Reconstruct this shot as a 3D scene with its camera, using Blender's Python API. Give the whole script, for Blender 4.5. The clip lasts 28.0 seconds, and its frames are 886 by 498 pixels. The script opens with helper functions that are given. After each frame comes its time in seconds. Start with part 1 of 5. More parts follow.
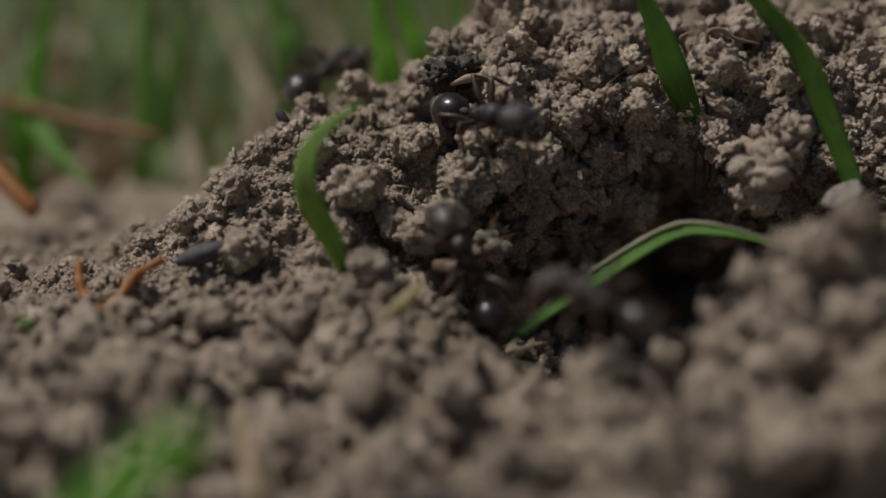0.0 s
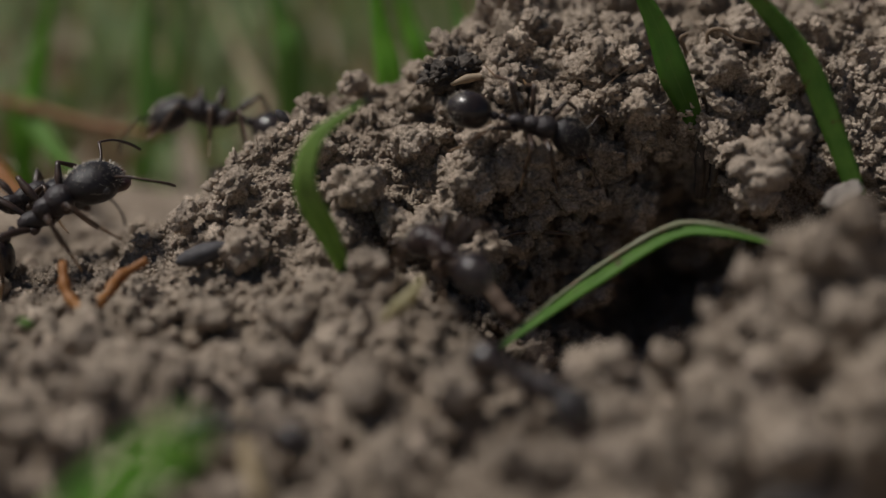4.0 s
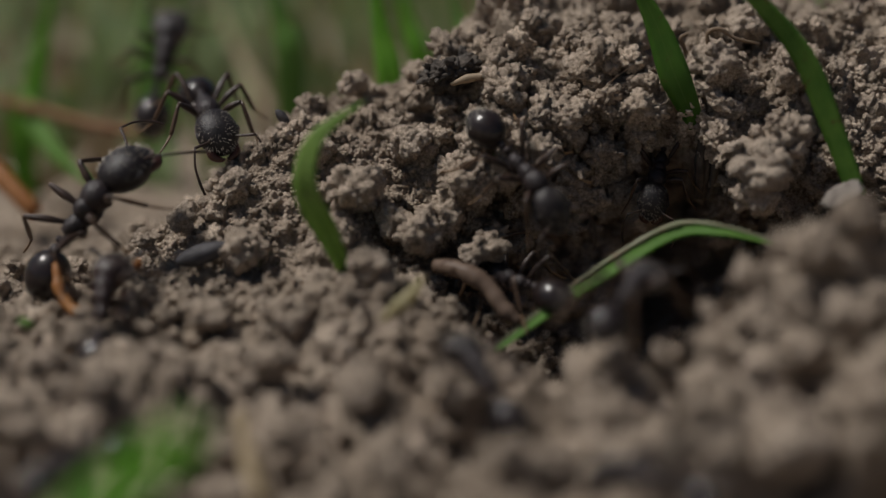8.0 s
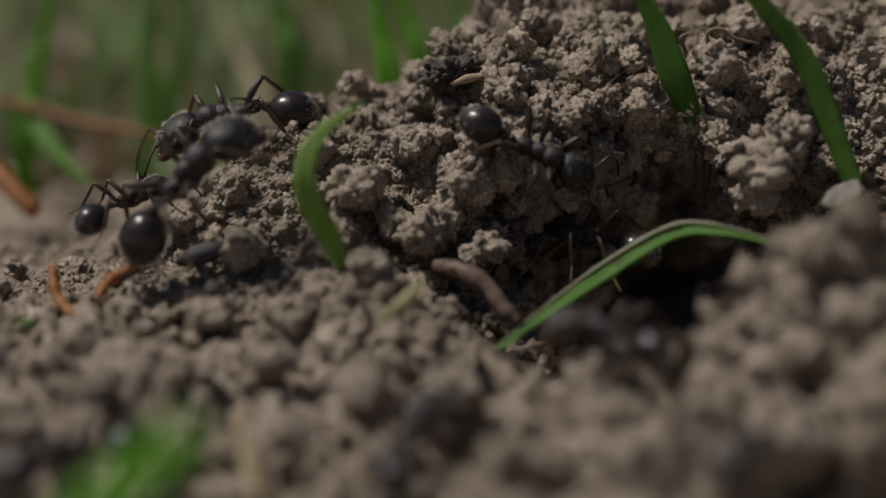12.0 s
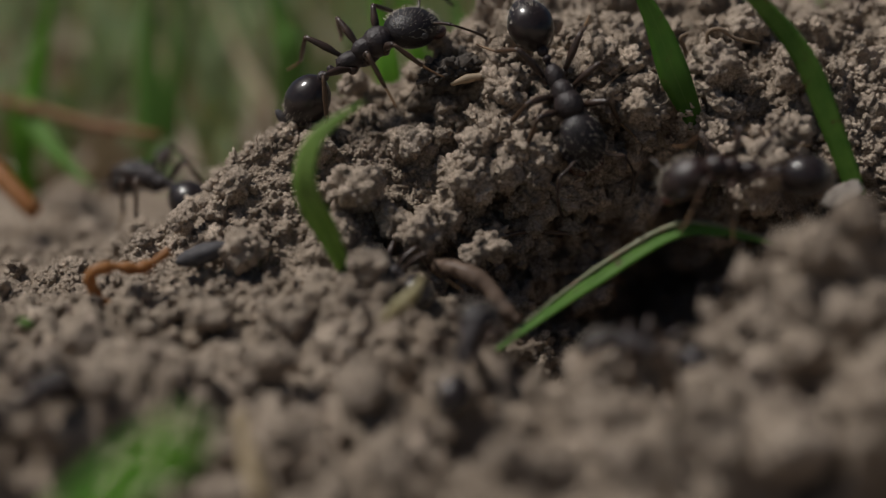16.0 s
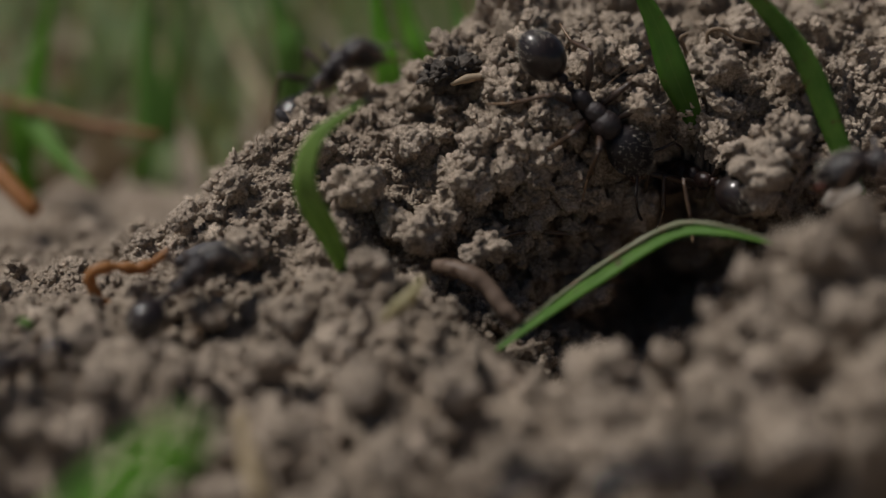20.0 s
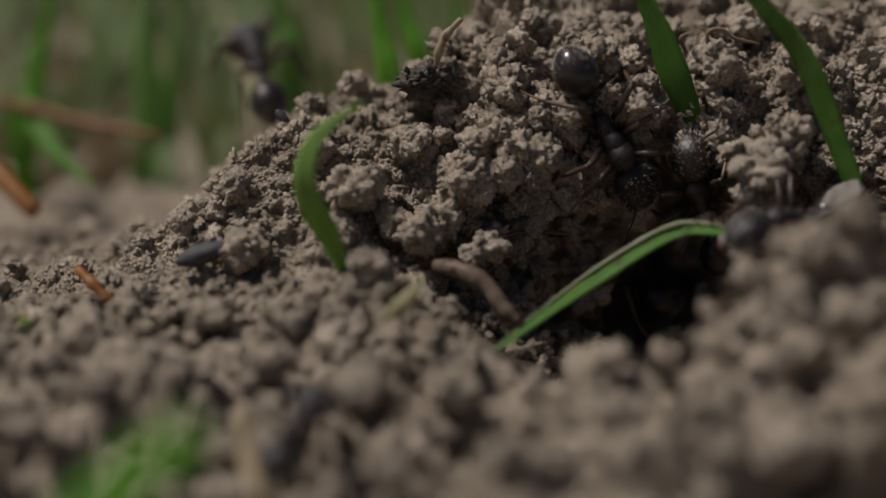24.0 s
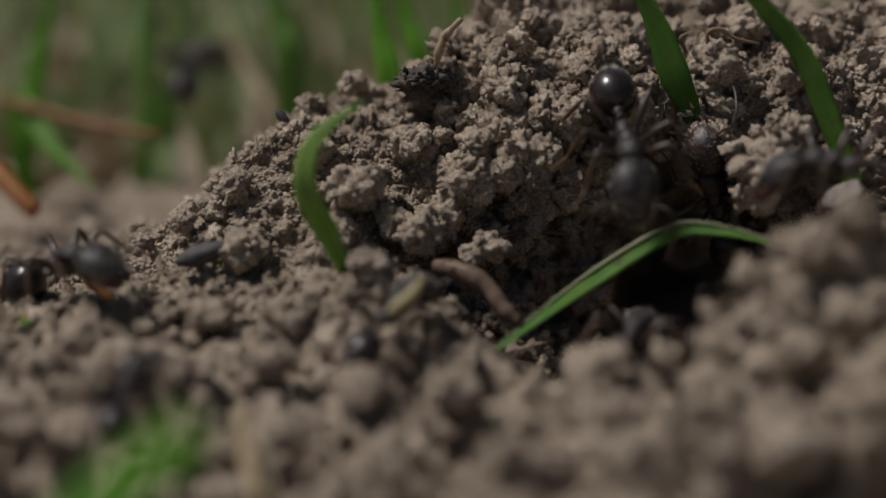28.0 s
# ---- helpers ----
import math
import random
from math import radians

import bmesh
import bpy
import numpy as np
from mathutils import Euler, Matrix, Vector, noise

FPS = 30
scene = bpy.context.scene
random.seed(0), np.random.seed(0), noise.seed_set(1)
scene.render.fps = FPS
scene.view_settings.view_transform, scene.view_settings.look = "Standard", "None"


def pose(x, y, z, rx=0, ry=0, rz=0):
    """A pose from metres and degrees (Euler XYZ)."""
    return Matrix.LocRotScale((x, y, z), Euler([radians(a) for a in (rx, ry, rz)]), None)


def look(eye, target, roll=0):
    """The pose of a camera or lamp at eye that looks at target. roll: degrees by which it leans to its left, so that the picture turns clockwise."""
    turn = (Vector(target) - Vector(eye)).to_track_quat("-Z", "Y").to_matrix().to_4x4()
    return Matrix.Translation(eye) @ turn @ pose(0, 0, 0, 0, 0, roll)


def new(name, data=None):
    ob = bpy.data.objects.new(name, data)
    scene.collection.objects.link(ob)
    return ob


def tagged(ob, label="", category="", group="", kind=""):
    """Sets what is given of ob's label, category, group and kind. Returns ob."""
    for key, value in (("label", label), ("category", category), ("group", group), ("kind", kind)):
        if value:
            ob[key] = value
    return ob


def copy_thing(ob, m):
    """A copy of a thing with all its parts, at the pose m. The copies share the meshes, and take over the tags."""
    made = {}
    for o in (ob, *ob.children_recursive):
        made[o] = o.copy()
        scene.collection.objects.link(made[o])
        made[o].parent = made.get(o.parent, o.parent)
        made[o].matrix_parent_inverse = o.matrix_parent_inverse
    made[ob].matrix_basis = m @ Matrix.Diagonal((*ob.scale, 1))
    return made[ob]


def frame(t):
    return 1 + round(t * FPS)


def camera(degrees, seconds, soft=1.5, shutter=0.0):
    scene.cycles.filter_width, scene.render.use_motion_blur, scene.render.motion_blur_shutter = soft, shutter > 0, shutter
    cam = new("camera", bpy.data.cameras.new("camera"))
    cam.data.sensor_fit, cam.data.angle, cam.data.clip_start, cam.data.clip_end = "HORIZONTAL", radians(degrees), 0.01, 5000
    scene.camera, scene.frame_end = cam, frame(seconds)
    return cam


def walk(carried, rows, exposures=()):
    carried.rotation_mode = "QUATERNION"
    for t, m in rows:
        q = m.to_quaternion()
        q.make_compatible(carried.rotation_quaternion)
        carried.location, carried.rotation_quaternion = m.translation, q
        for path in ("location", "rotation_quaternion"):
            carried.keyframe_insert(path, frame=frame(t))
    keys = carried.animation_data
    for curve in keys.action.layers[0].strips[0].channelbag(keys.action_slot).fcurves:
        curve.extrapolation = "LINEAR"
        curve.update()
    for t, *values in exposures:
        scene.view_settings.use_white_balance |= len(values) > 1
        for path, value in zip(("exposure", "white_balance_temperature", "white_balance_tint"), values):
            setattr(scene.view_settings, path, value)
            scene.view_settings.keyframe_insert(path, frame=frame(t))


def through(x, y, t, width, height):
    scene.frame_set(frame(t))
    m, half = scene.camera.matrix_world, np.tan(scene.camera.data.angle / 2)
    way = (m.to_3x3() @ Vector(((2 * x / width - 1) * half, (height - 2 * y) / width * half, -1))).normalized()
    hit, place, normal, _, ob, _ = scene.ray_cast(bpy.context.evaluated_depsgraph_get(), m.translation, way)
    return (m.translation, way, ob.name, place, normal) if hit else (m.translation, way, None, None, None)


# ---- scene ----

# ---- camera ----
MM = 0.001
cam = camera(25, 28.0, soft=1.25)
EYE = (0.0, -0.09613, 0.02756)
cam.data.dof.use_dof = True
cam.data.dof.focus_distance = 0.1002
cam.data.dof.aperture_fstop = 14
cam.data.dof.aperture_blades = 0
HOLD = look(EYE, (0, 0, 0))
walk(cam, [(0.0, HOLD), (28.0, HOLD)], exposures=[(0.0, -0.61, 6380, 11), (28.0, -0.61, 6380, 11)])

# ---- light: soft daylight through thin cloud from high on the left ----
world = bpy.data.worlds.new("sky")
scene.world = world
world.use_nodes = True
sky = world.node_tree.nodes.new("ShaderNodeTexSky")
sky.sky_type, sky.sun_disc = "NISHITA", False
sky.sun_elevation, sky.sun_rotation = radians(61), radians(-90)
back = world.node_tree.nodes["Background"]
back.inputs["Strength"].default_value = 0.041
world.node_tree.links.new(sky.outputs[0], back.inputs["Color"])
sun = new("sun", bpy.data.lights.new("sun", "SUN"))
sun.data.energy, sun.data.angle, sun.data.color = 4.95, radians(15), (1.0, 0.955, 0.885)
sun.matrix_basis = look((-0.46, 0.0, 0.86), (0, 0, 0))


# ---- materials ----
def material(name, rough=0.8, spec=0.5):
    m = bpy.data.materials.new(name)
    m.use_nodes = True
    b = m.node_tree.nodes["Principled BSDF"]
    b.inputs["Roughness"].default_value = rough
    b.inputs["Specular IOR Level"].default_value = spec
    return m, m.node_tree.nodes, m.node_tree.links, b


def noise_node(nodes, links, scale, detail=4.0, rough=0.6, kind="Object"):
    co = nodes.new("ShaderNodeTexCoord")
    n = nodes.new("ShaderNodeTexNoise")
    n.inputs["Scale"].default_value, n.inputs["Detail"].default_value, n.inputs["Roughness"].default_value = scale, detail, rough
    links.new(co.outputs[kind], n.inputs["Vector"])
    return n.outputs["Fac"]


def ramp(nodes, links, fac, stops):
    r = nodes.new("ShaderNodeValToRGB")
    while len(r.color_ramp.elements) < len(stops):
        r.color_ramp.elements.new(0.5)
    for e, (at, c) in zip(r.color_ramp.elements, stops):
        e.position, e.color = at, (*c, 1)
    links.new(fac, r.inputs["Fac"])
    return r.outputs["Color"]


def mixed(nodes, links, fac, a, b, how="MIX"):
    x = nodes.new("ShaderNodeMix")
    x.data_type, x.blend_type = "RGBA", how
    if isinstance(fac, float):
        x.inputs[0].default_value = fac
    else:
        links.new(fac, x.inputs[0])
    for i, s in ((6, a), (7, b)):
        if isinstance(s, tuple):
            x.inputs[i].default_value = (*s, 1)
        else:
            links.new(s, x.inputs[i])
    return x.outputs[2]


def bump(nodes, links, height, bsdf, depth, strength=1.0):
    n = nodes.new("ShaderNodeBump")
    n.inputs["Strength"].default_value, n.inputs["Distance"].default_value = strength, depth
    links.new(height, n.inputs["Height"])
    links.new(n.outputs[0], bsdf.inputs["Normal"])


def soil_material(name, light, dark, pink, unit=1.0):
    m, n, l, b = material(name, 0.95, 0.25)
    big = ramp(n, l, noise_node(n, l, 160 * unit, 3), [(0.3, dark), (0.7, light)])
    fine = ramp(n, l, noise_node(n, l, 6000 * unit, 4, 0.7), [(0.36, (0.62, 0.60, 0.59)), (0.5, (1.0, 0.99, 0.98)), (0.64, (1.34, 1.33, 1.32))])
    c = mixed(n, l, 1.0, big, fine, "MULTIPLY")
    spots = ramp(n, l, noise_node(n, l, 700 * unit, 2), [(0.6, (0, 0, 0)), (0.75, (1, 1, 1))])
    c = mixed(n, l, spots, c, pink)
    geo = n.new("ShaderNodeNewGeometry")
    c = mixed(n, l, 1.0, c, ramp(n, l, geo.outputs["Random Per Island"], [(0.0, (0.78, 0.77, 0.76)), (0.6, (1.0, 0.99, 0.98)), (0.9, (1.15, 1.14, 1.13)), (1.0, (1.4, 1.4, 1.4))]), "MULTIPLY")
    l.new(c, b.inputs["Base Color"])
    bump(n, l, noise_node(n, l, 8000 * unit, 6, 0.78), b, 0.00017, 1.0)
    return m


SOIL = soil_material("dry_soil", (0.555, 0.465, 0.375), (0.365, 0.295, 0.228), (0.56, 0.452, 0.368))
CLOD = soil_material("clod_soil", (0.57, 0.48, 0.39), (0.42, 0.34, 0.265), (0.58, 0.468, 0.382))


def leaf_material(name, a, b_, tip, fleck=0.66, through=0.35):
    m, n, l, b = material(name, 0.5, 0.35)
    c = ramp(n, l, noise_node(n, l, 500, 3), [(0.3, a), (0.7, b_)])
    spots = ramp(n, l, noise_node(n, l, 900, 2), [(fleck, (0, 0, 0)), (fleck + 0.08, (1, 1, 1))])
    c = mixed(n, l, spots, c, tip)
    l.new(c, b.inputs["Base Color"])
    tr = n.new("ShaderNodeBsdfTranslucent")
    l.new(c, tr.inputs["Color"])
    mx = n.new("ShaderNodeMixShader")
    mx.inputs[0].default_value = through
    l.new(b.outputs[0], mx.inputs[1])
    l.new(tr.outputs[0], mx.inputs[2])
    l.new(mx.outputs[0], n["Material Output"].inputs["Surface"])
    bump(n, l, noise_node(n, l, 2500, 3), b, 0.00004, 0.5)
    return m


GRASS = leaf_material("grass_green", (0.14, 0.38, 0.028), (0.2, 0.44, 0.045), (0.2, 0.3, 0.05), 0.72, 0.5)
GRASS_NEAR = leaf_material("grass_fresh_green", (0.15, 0.45, 0.008), (0.2, 0.52, 0.015), (0.24, 0.4, 0.03), 0.74, 0.65)
GRASS_MID = leaf_material("grass_mid_green", (0.10, 0.24, 0.03), (0.145, 0.29, 0.045), (0.13, 0.14, 0.05))
GRASS_DARK = leaf_material("grass_deep_green", (0.06, 0.165, 0.018), (0.09, 0.21, 0.026), (0.11, 0.09, 0.03))
GRASS_PALE = leaf_material("grass_pale_green", (0.22, 0.37, 0.07), (0.29, 0.44, 0.12), (0.14, 0.15, 0.06), 0.66, 0.5)
GRASS_FLECKED = leaf_material("flecked_grass", (0.065, 0.165, 0.02), (0.145, 0.28, 0.045), (0.13, 0.08, 0.03), 0.58)
MARGIN = leaf_material("dusty_margin", (0.22, 0.25, 0.12), (0.38, 0.36, 0.26), (0.3, 0.24, 0.15), 0.55)
TAN = leaf_material("tan_rootlet", (0.24, 0.17, 0.11), (0.32, 0.235, 0.16), (0.2, 0.13, 0.09))
GRASS_FAR = leaf_material("grass_dull_green", (0.11, 0.25, 0.04), (0.165, 0.31, 0.065), (0.15, 0.17, 0.06), 0.66, 0.45)
TURF = leaf_material("turf_green", (0.32, 0.46, 0.19), (0.48, 0.54, 0.33), (0.55, 0.47, 0.2), 0.58, 0.5)
STRAW = leaf_material("dry_straw", (0.36, 0.28, 0.17), (0.45, 0.35, 0.22), (0.25, 0.17, 0.08))
RUST = leaf_material("rusty_stalk", (0.25, 0.11, 0.045), (0.33, 0.16, 0.07), (0.2, 0.08, 0.04))
PALE_STRAW = leaf_material("pale_straw", (0.34, 0.25, 0.16), (0.48, 0.38, 0.27), (0.2, 0.13, 0.08), 0.58)
ROOT = leaf_material("pale_root", (0.15, 0.10, 0.072), (0.24, 0.17, 0.125), (0.10, 0.06, 0.04))


def chitin(name, colour, deep, rough, relief=0.000012, scale=9000, spec=0.55):
    m, n, l, b = material(name, rough, spec)
    c = ramp(n, l, noise_node(n, l, 1500, 3), [(0.3, deep), (0.7, colour)])
    l.new(c, b.inputs["Base Color"])
    bump(n, l, noise_node(n, l, scale, 4), b, relief, 0.8)
    return m


SHELL = chitin("ant_shell", (0.026, 0.017, 0.015), (0.010, 0.007, 0.007), 0.4, 0.000008, 9000, 0.25)
SHELL_HEAD = chitin("ant_head_shell", (0.018, 0.013, 0.014), (0.008, 0.006, 0.006), 0.42, 0.00006, 7000, 0.4)
SHELL_ROUGH = chitin("ant_rough_shell", (0.034, 0.023, 0.023), (0.013, 0.009, 0.009), 0.5, 0.0001, 5000, 0.5)
# own red of the crest climber; on the hole partner it paints bounced light
SHELL_RED = chitin("ant_reddish_shell", (0.034, 0.016, 0.012), (0.011, 0.007, 0.007), 0.36, 0.00005, 6000, 0.45)
SHELL.node_tree.nodes["Principled BSDF"].inputs["Coat Weight"].default_value = 0.5
SHELL.node_tree.nodes["Principled BSDF"].inputs["Coat Roughness"].default_value = 0.12
LIMB = chitin("ant_limb", (0.055, 0.03, 0.019), (0.02, 0.012, 0.009), 0.42)
SHIN = chitin("ant_shin", (0.1, 0.055, 0.028), (0.035, 0.02, 0.012), 0.42)
FOOT = chitin("ant_foot", (0.19, 0.11, 0.045), (0.09, 0.045, 0.02), 0.45)
JAW = chitin("ant_jaw", (0.08, 0.024, 0.012), (0.03, 0.012, 0.008), 0.3)
HAIR = chitin("ant_hair", (0.52, 0.47, 0.39), (0.38, 0.33, 0.27), 0.4)
TWIG = leaf_material("orange_rootlet", (0.34, 0.14, 0.042), (0.46, 0.22, 0.075), (0.17, 0.06, 0.025))
SEED = chitin("seed_coat", (0.075, 0.07, 0.074), (0.03, 0.026, 0.027), 0.7, 0.00003, 5000)
FIBRE = chitin("dead_fibre", (0.14, 0.115, 0.09), (0.06, 0.045, 0.035), 0.9, 0.00008, 3000)
BARK = chitin("dark_debris", (0.10, 0.082, 0.066), (0.03, 0.024, 0.02), 0.9, 0.00006, 4000)
FLAKE = chitin("rotten_flake", (0.15, 0.13, 0.11), (0.05, 0.04, 0.035), 0.9, 0.00006, 4)
FLAKE_GREY = chitin("grey_flake", (0.24, 0.21, 0.18), (0.12, 0.1, 0.085), 0.9, 0.00006, 4000)
HUSK = leaf_material("yellow_husk", (0.42, 0.36, 0.18), (0.5, 0.45, 0.27), (0.35, 0.27, 0.13))


# ---- mesh helpers ----
def link_mesh(name, verts, faces, mat, smooth=True):
    me = bpy.data.meshes.new(name)
    me.from_pydata(verts, [], faces)
    me.polygons.foreach_set("use_smooth", [smooth] * len(me.polygons))
    me.materials.append(mat)
    me.update()
    return new(name, me)


def part(name, bm, mat, parent, label=""):
    me = bpy.data.meshes.new(name)
    bm.to_mesh(me)
    bm.free()
    for p in me.polygons:
        p.use_smooth = True
    me.materials.append(mat)
    ob = new(name, me)
    ob.parent = parent
    return tagged(ob, label=label)


# -- soil shape --
# The nest mound across its length, in mm. Each profile runs from the near ground over the pit, its hollow and lip, up the face and down behind.
SECTIONS = []


def profile(x, near, foot, edge, floor, hollow, lip, brow, crest, back):
    """One cut through the mound at x; each place is (y, z)."""
    SECTIONS.append((x, [(-60, -17), near, foot, edge, floor, hollow, lip, brow, crest, back, (70, -4)]))


profile(-26, (-25, -5.2), (-10, -1.2), (-6, -1.2), (-3, -1.3), (0, -1.5), (3, -2.2), (7, -3), (12, -3.4), (25, -3.6))  # flat ground beside the mound
profile(-18, (-25, -5.2), (-10, -1.2), (-6, -1.2), (-3, -1.1), (0, -0.9), (3, -1.1), (7, -2), (12, -3), (25, -3.6))  # foot of the ridge
profile(-14, (-25, -5.2), (-10, -1.2), (-5, -0.9), (-3, -0.5), (-1, 0.2), (1, 0.9), (3.5, 0.8), (9, -2), (25, -3.6))  # ridge rises
profile(-11, (-25, -5.2), (-10, -1.2), (-5, -0.8), (-3, -0.2), (-1, 1.1), (0.8, 2.7), (2.3, 4.1), (6, 3.6), (25, -3.5))
profile(-8, (-25, -5.2), (-10, -1.2), (-5, -0.7), (-3.2, 0.2), (-1.4, 1.8), (0.5, 3.5), (2.5, 5.9), (6, 6.3), (25, -3.4))
profile(-4, (-25, -5.2), (-10, -1), (-6, 0.5), (-4, 0.5), (-1.8, 1.9), (0.5, 3.6), (3, 5.5), (8, 7.1), (26, -3))  # ridge before the pit
profile(-1, (-25, -5.2), (-10, -1.1), (-5, -0.1), (-3, -0.8), (0, -0.5), (-0.2, 2.2), (2.5, 5.4), (8, 7.9), (27, -2.5))  # pit begins
profile(0.7, (-25, -5.2), (-10, -1.1), (-5.5, -0.6), (-3.5, -3.2), (2.5, -3), (-0.6, 2.8), (2, 5.6), (8.8, 11.2), (28, -1))
profile(3, (-25, -5.2), (-13, -1.9), (-8.5, -1.6), (-6.5, -4.4), (1.3, -3.5), (0.7, 3.6), (0.3, 6.3), (10, 12.8), (30, 1))  # overhung pit
profile(7, (-25, -5), (-16, -2.4), (-11.5, -1.9), (-9, -5.6), (3.4, -4.6), (1, 4.2), (0.5, 7.3), (12, 13.6), (32, 3))  # middle of the hole
profile(10, (-25, -4.8), (-16, -1.4), (-12.3, 0.6), (-9.3, -6), (9, -6), (1.2, 6.3), (1.5, 8.6), (13, 12.5), (34, 3))
profile(12.3, (-25, -4.4), (-16, -0.2), (-12, 2.7), (-9, -6.5), (12, -5), (0.9, 7.1), (2.6, 9), (11, 12.5), (34, 3))  # far end of the hole
profile(14.6, (-25, -4), (-17, 0.8), (-12, 4.9), (-8.5, -3), (6, -3), (-0.8, 3.4), (2, 8), (9, 12.5), (34, 3))  # pit closes
profile(18, (-25, -3.4), (-19, 0.6), (-12.5, 5.8), (-8, 1), (0, 1), (-1, 4.2), (2, 7.6), (8, 11.6), (32, 3))  # near rim climbs
profile(25, (-25, -3), (-20, 0.6), (-12.5, 6.5), (-8, 4), (-2, 4), (0, 6), (3, 9), (9, 12.2), (34, 3))  # high bank
PER = [30, 70, 70, 75, 95, 80, 90, 85, 40, 25]


def smooth_rows(a, width, axis):
    k = np.exp(-0.5 * (np.arange(-3 * width, 3 * width + 1) / width) ** 2)
    k /= k.sum()
    pad = [(0, 0)] * a.ndim
    pad[axis] = (3 * width, 3 * width)
    b = np.pad(a, pad, mode="edge")
    return np.apply_along_axis(lambda v: np.convolve(v, k, "valid"), axis, b)


def soil_sheet(step):
    """The bare mound as a grid of points (rows along y, columns along x), in mm."""
    xs = np.arange(-30, 30.001, step)
    sx = np.array([s[0] for s in SECTIONS], float)
    pts = np.array([s[1] for s in SECTIONS], float)
    t = np.interp(xs, sx, np.arange(len(sx)))
    i = np.clip(t.astype(int), 0, len(sx) - 2)
    f = (t - i)
    f = (f * f * (3 - 2 * f))[:, None, None]
    col = pts[i] * (1 - f) + pts[i + 1] * f
    rows = []
    for k, n in enumerate(PER):
        n = max(4, int(n * 0.11 / step))
        for q in np.arange(n) / n:
            rows.append(col[:, k] * (1 - q) + col[:, k + 1] * q)
    rows.append(col[:, -1])
    g = np.array(rows)
    g = smooth_rows(g, max(2, int(0.6 / step)), 0)
    g = smooth_rows(g, max(2, int(0.5 / step)), 1)
    out = np.empty((*g.shape[:2], 3))
    out[..., 0], out[..., 1:] = xs[None, :], g
    return out


def sheet_normals(g):
    n = np.cross(np.gradient(g, axis=1), np.gradient(g, axis=0))
    return n / np.maximum(np.linalg.norm(n, axis=-1, keepdims=True), 1e-9)


def crumbs(p, cell, seed):
    """Height of a packing of round crumbs of that cell size at the points p, 0 to about 0.7 cells."""
    q = p / cell
    w = q[:, [1, 2, 0]]
    q = q + 0.16 * np.sin(2.9 * w + seed) + 0.09 * np.sin(7.3 * w[:, [1, 2, 0]] + 2 * seed)
    base = np.floor(q).astype(np.int64)
    best = np.zeros(len(p))
    for dx in (-1, 0, 1):
        for dy in (-1, 0, 1):
            for dz in (-1, 0, 1):
                c = base + (dx, dy, dz)
                h = (c[:, 0] * 73856093) ^ (c[:, 1] * 19349663) ^ (c[:, 2] * 83492791) ^ (seed * 2654435)
                h = (h ^ (h >> 13)) * 1274126177
                r = [((h >> s) & 255) / 255.0 for s in (3, 9, 16, 22)]
                d2 = sum((q[:, a] - c[:, a] - r[a]) ** 2 for a in range(3))
                rad = 0.32 + 0.38 * r[3]
                best = np.maximum(best, np.sqrt(np.maximum(rad * rad - d2, 0)))
    return best * cell


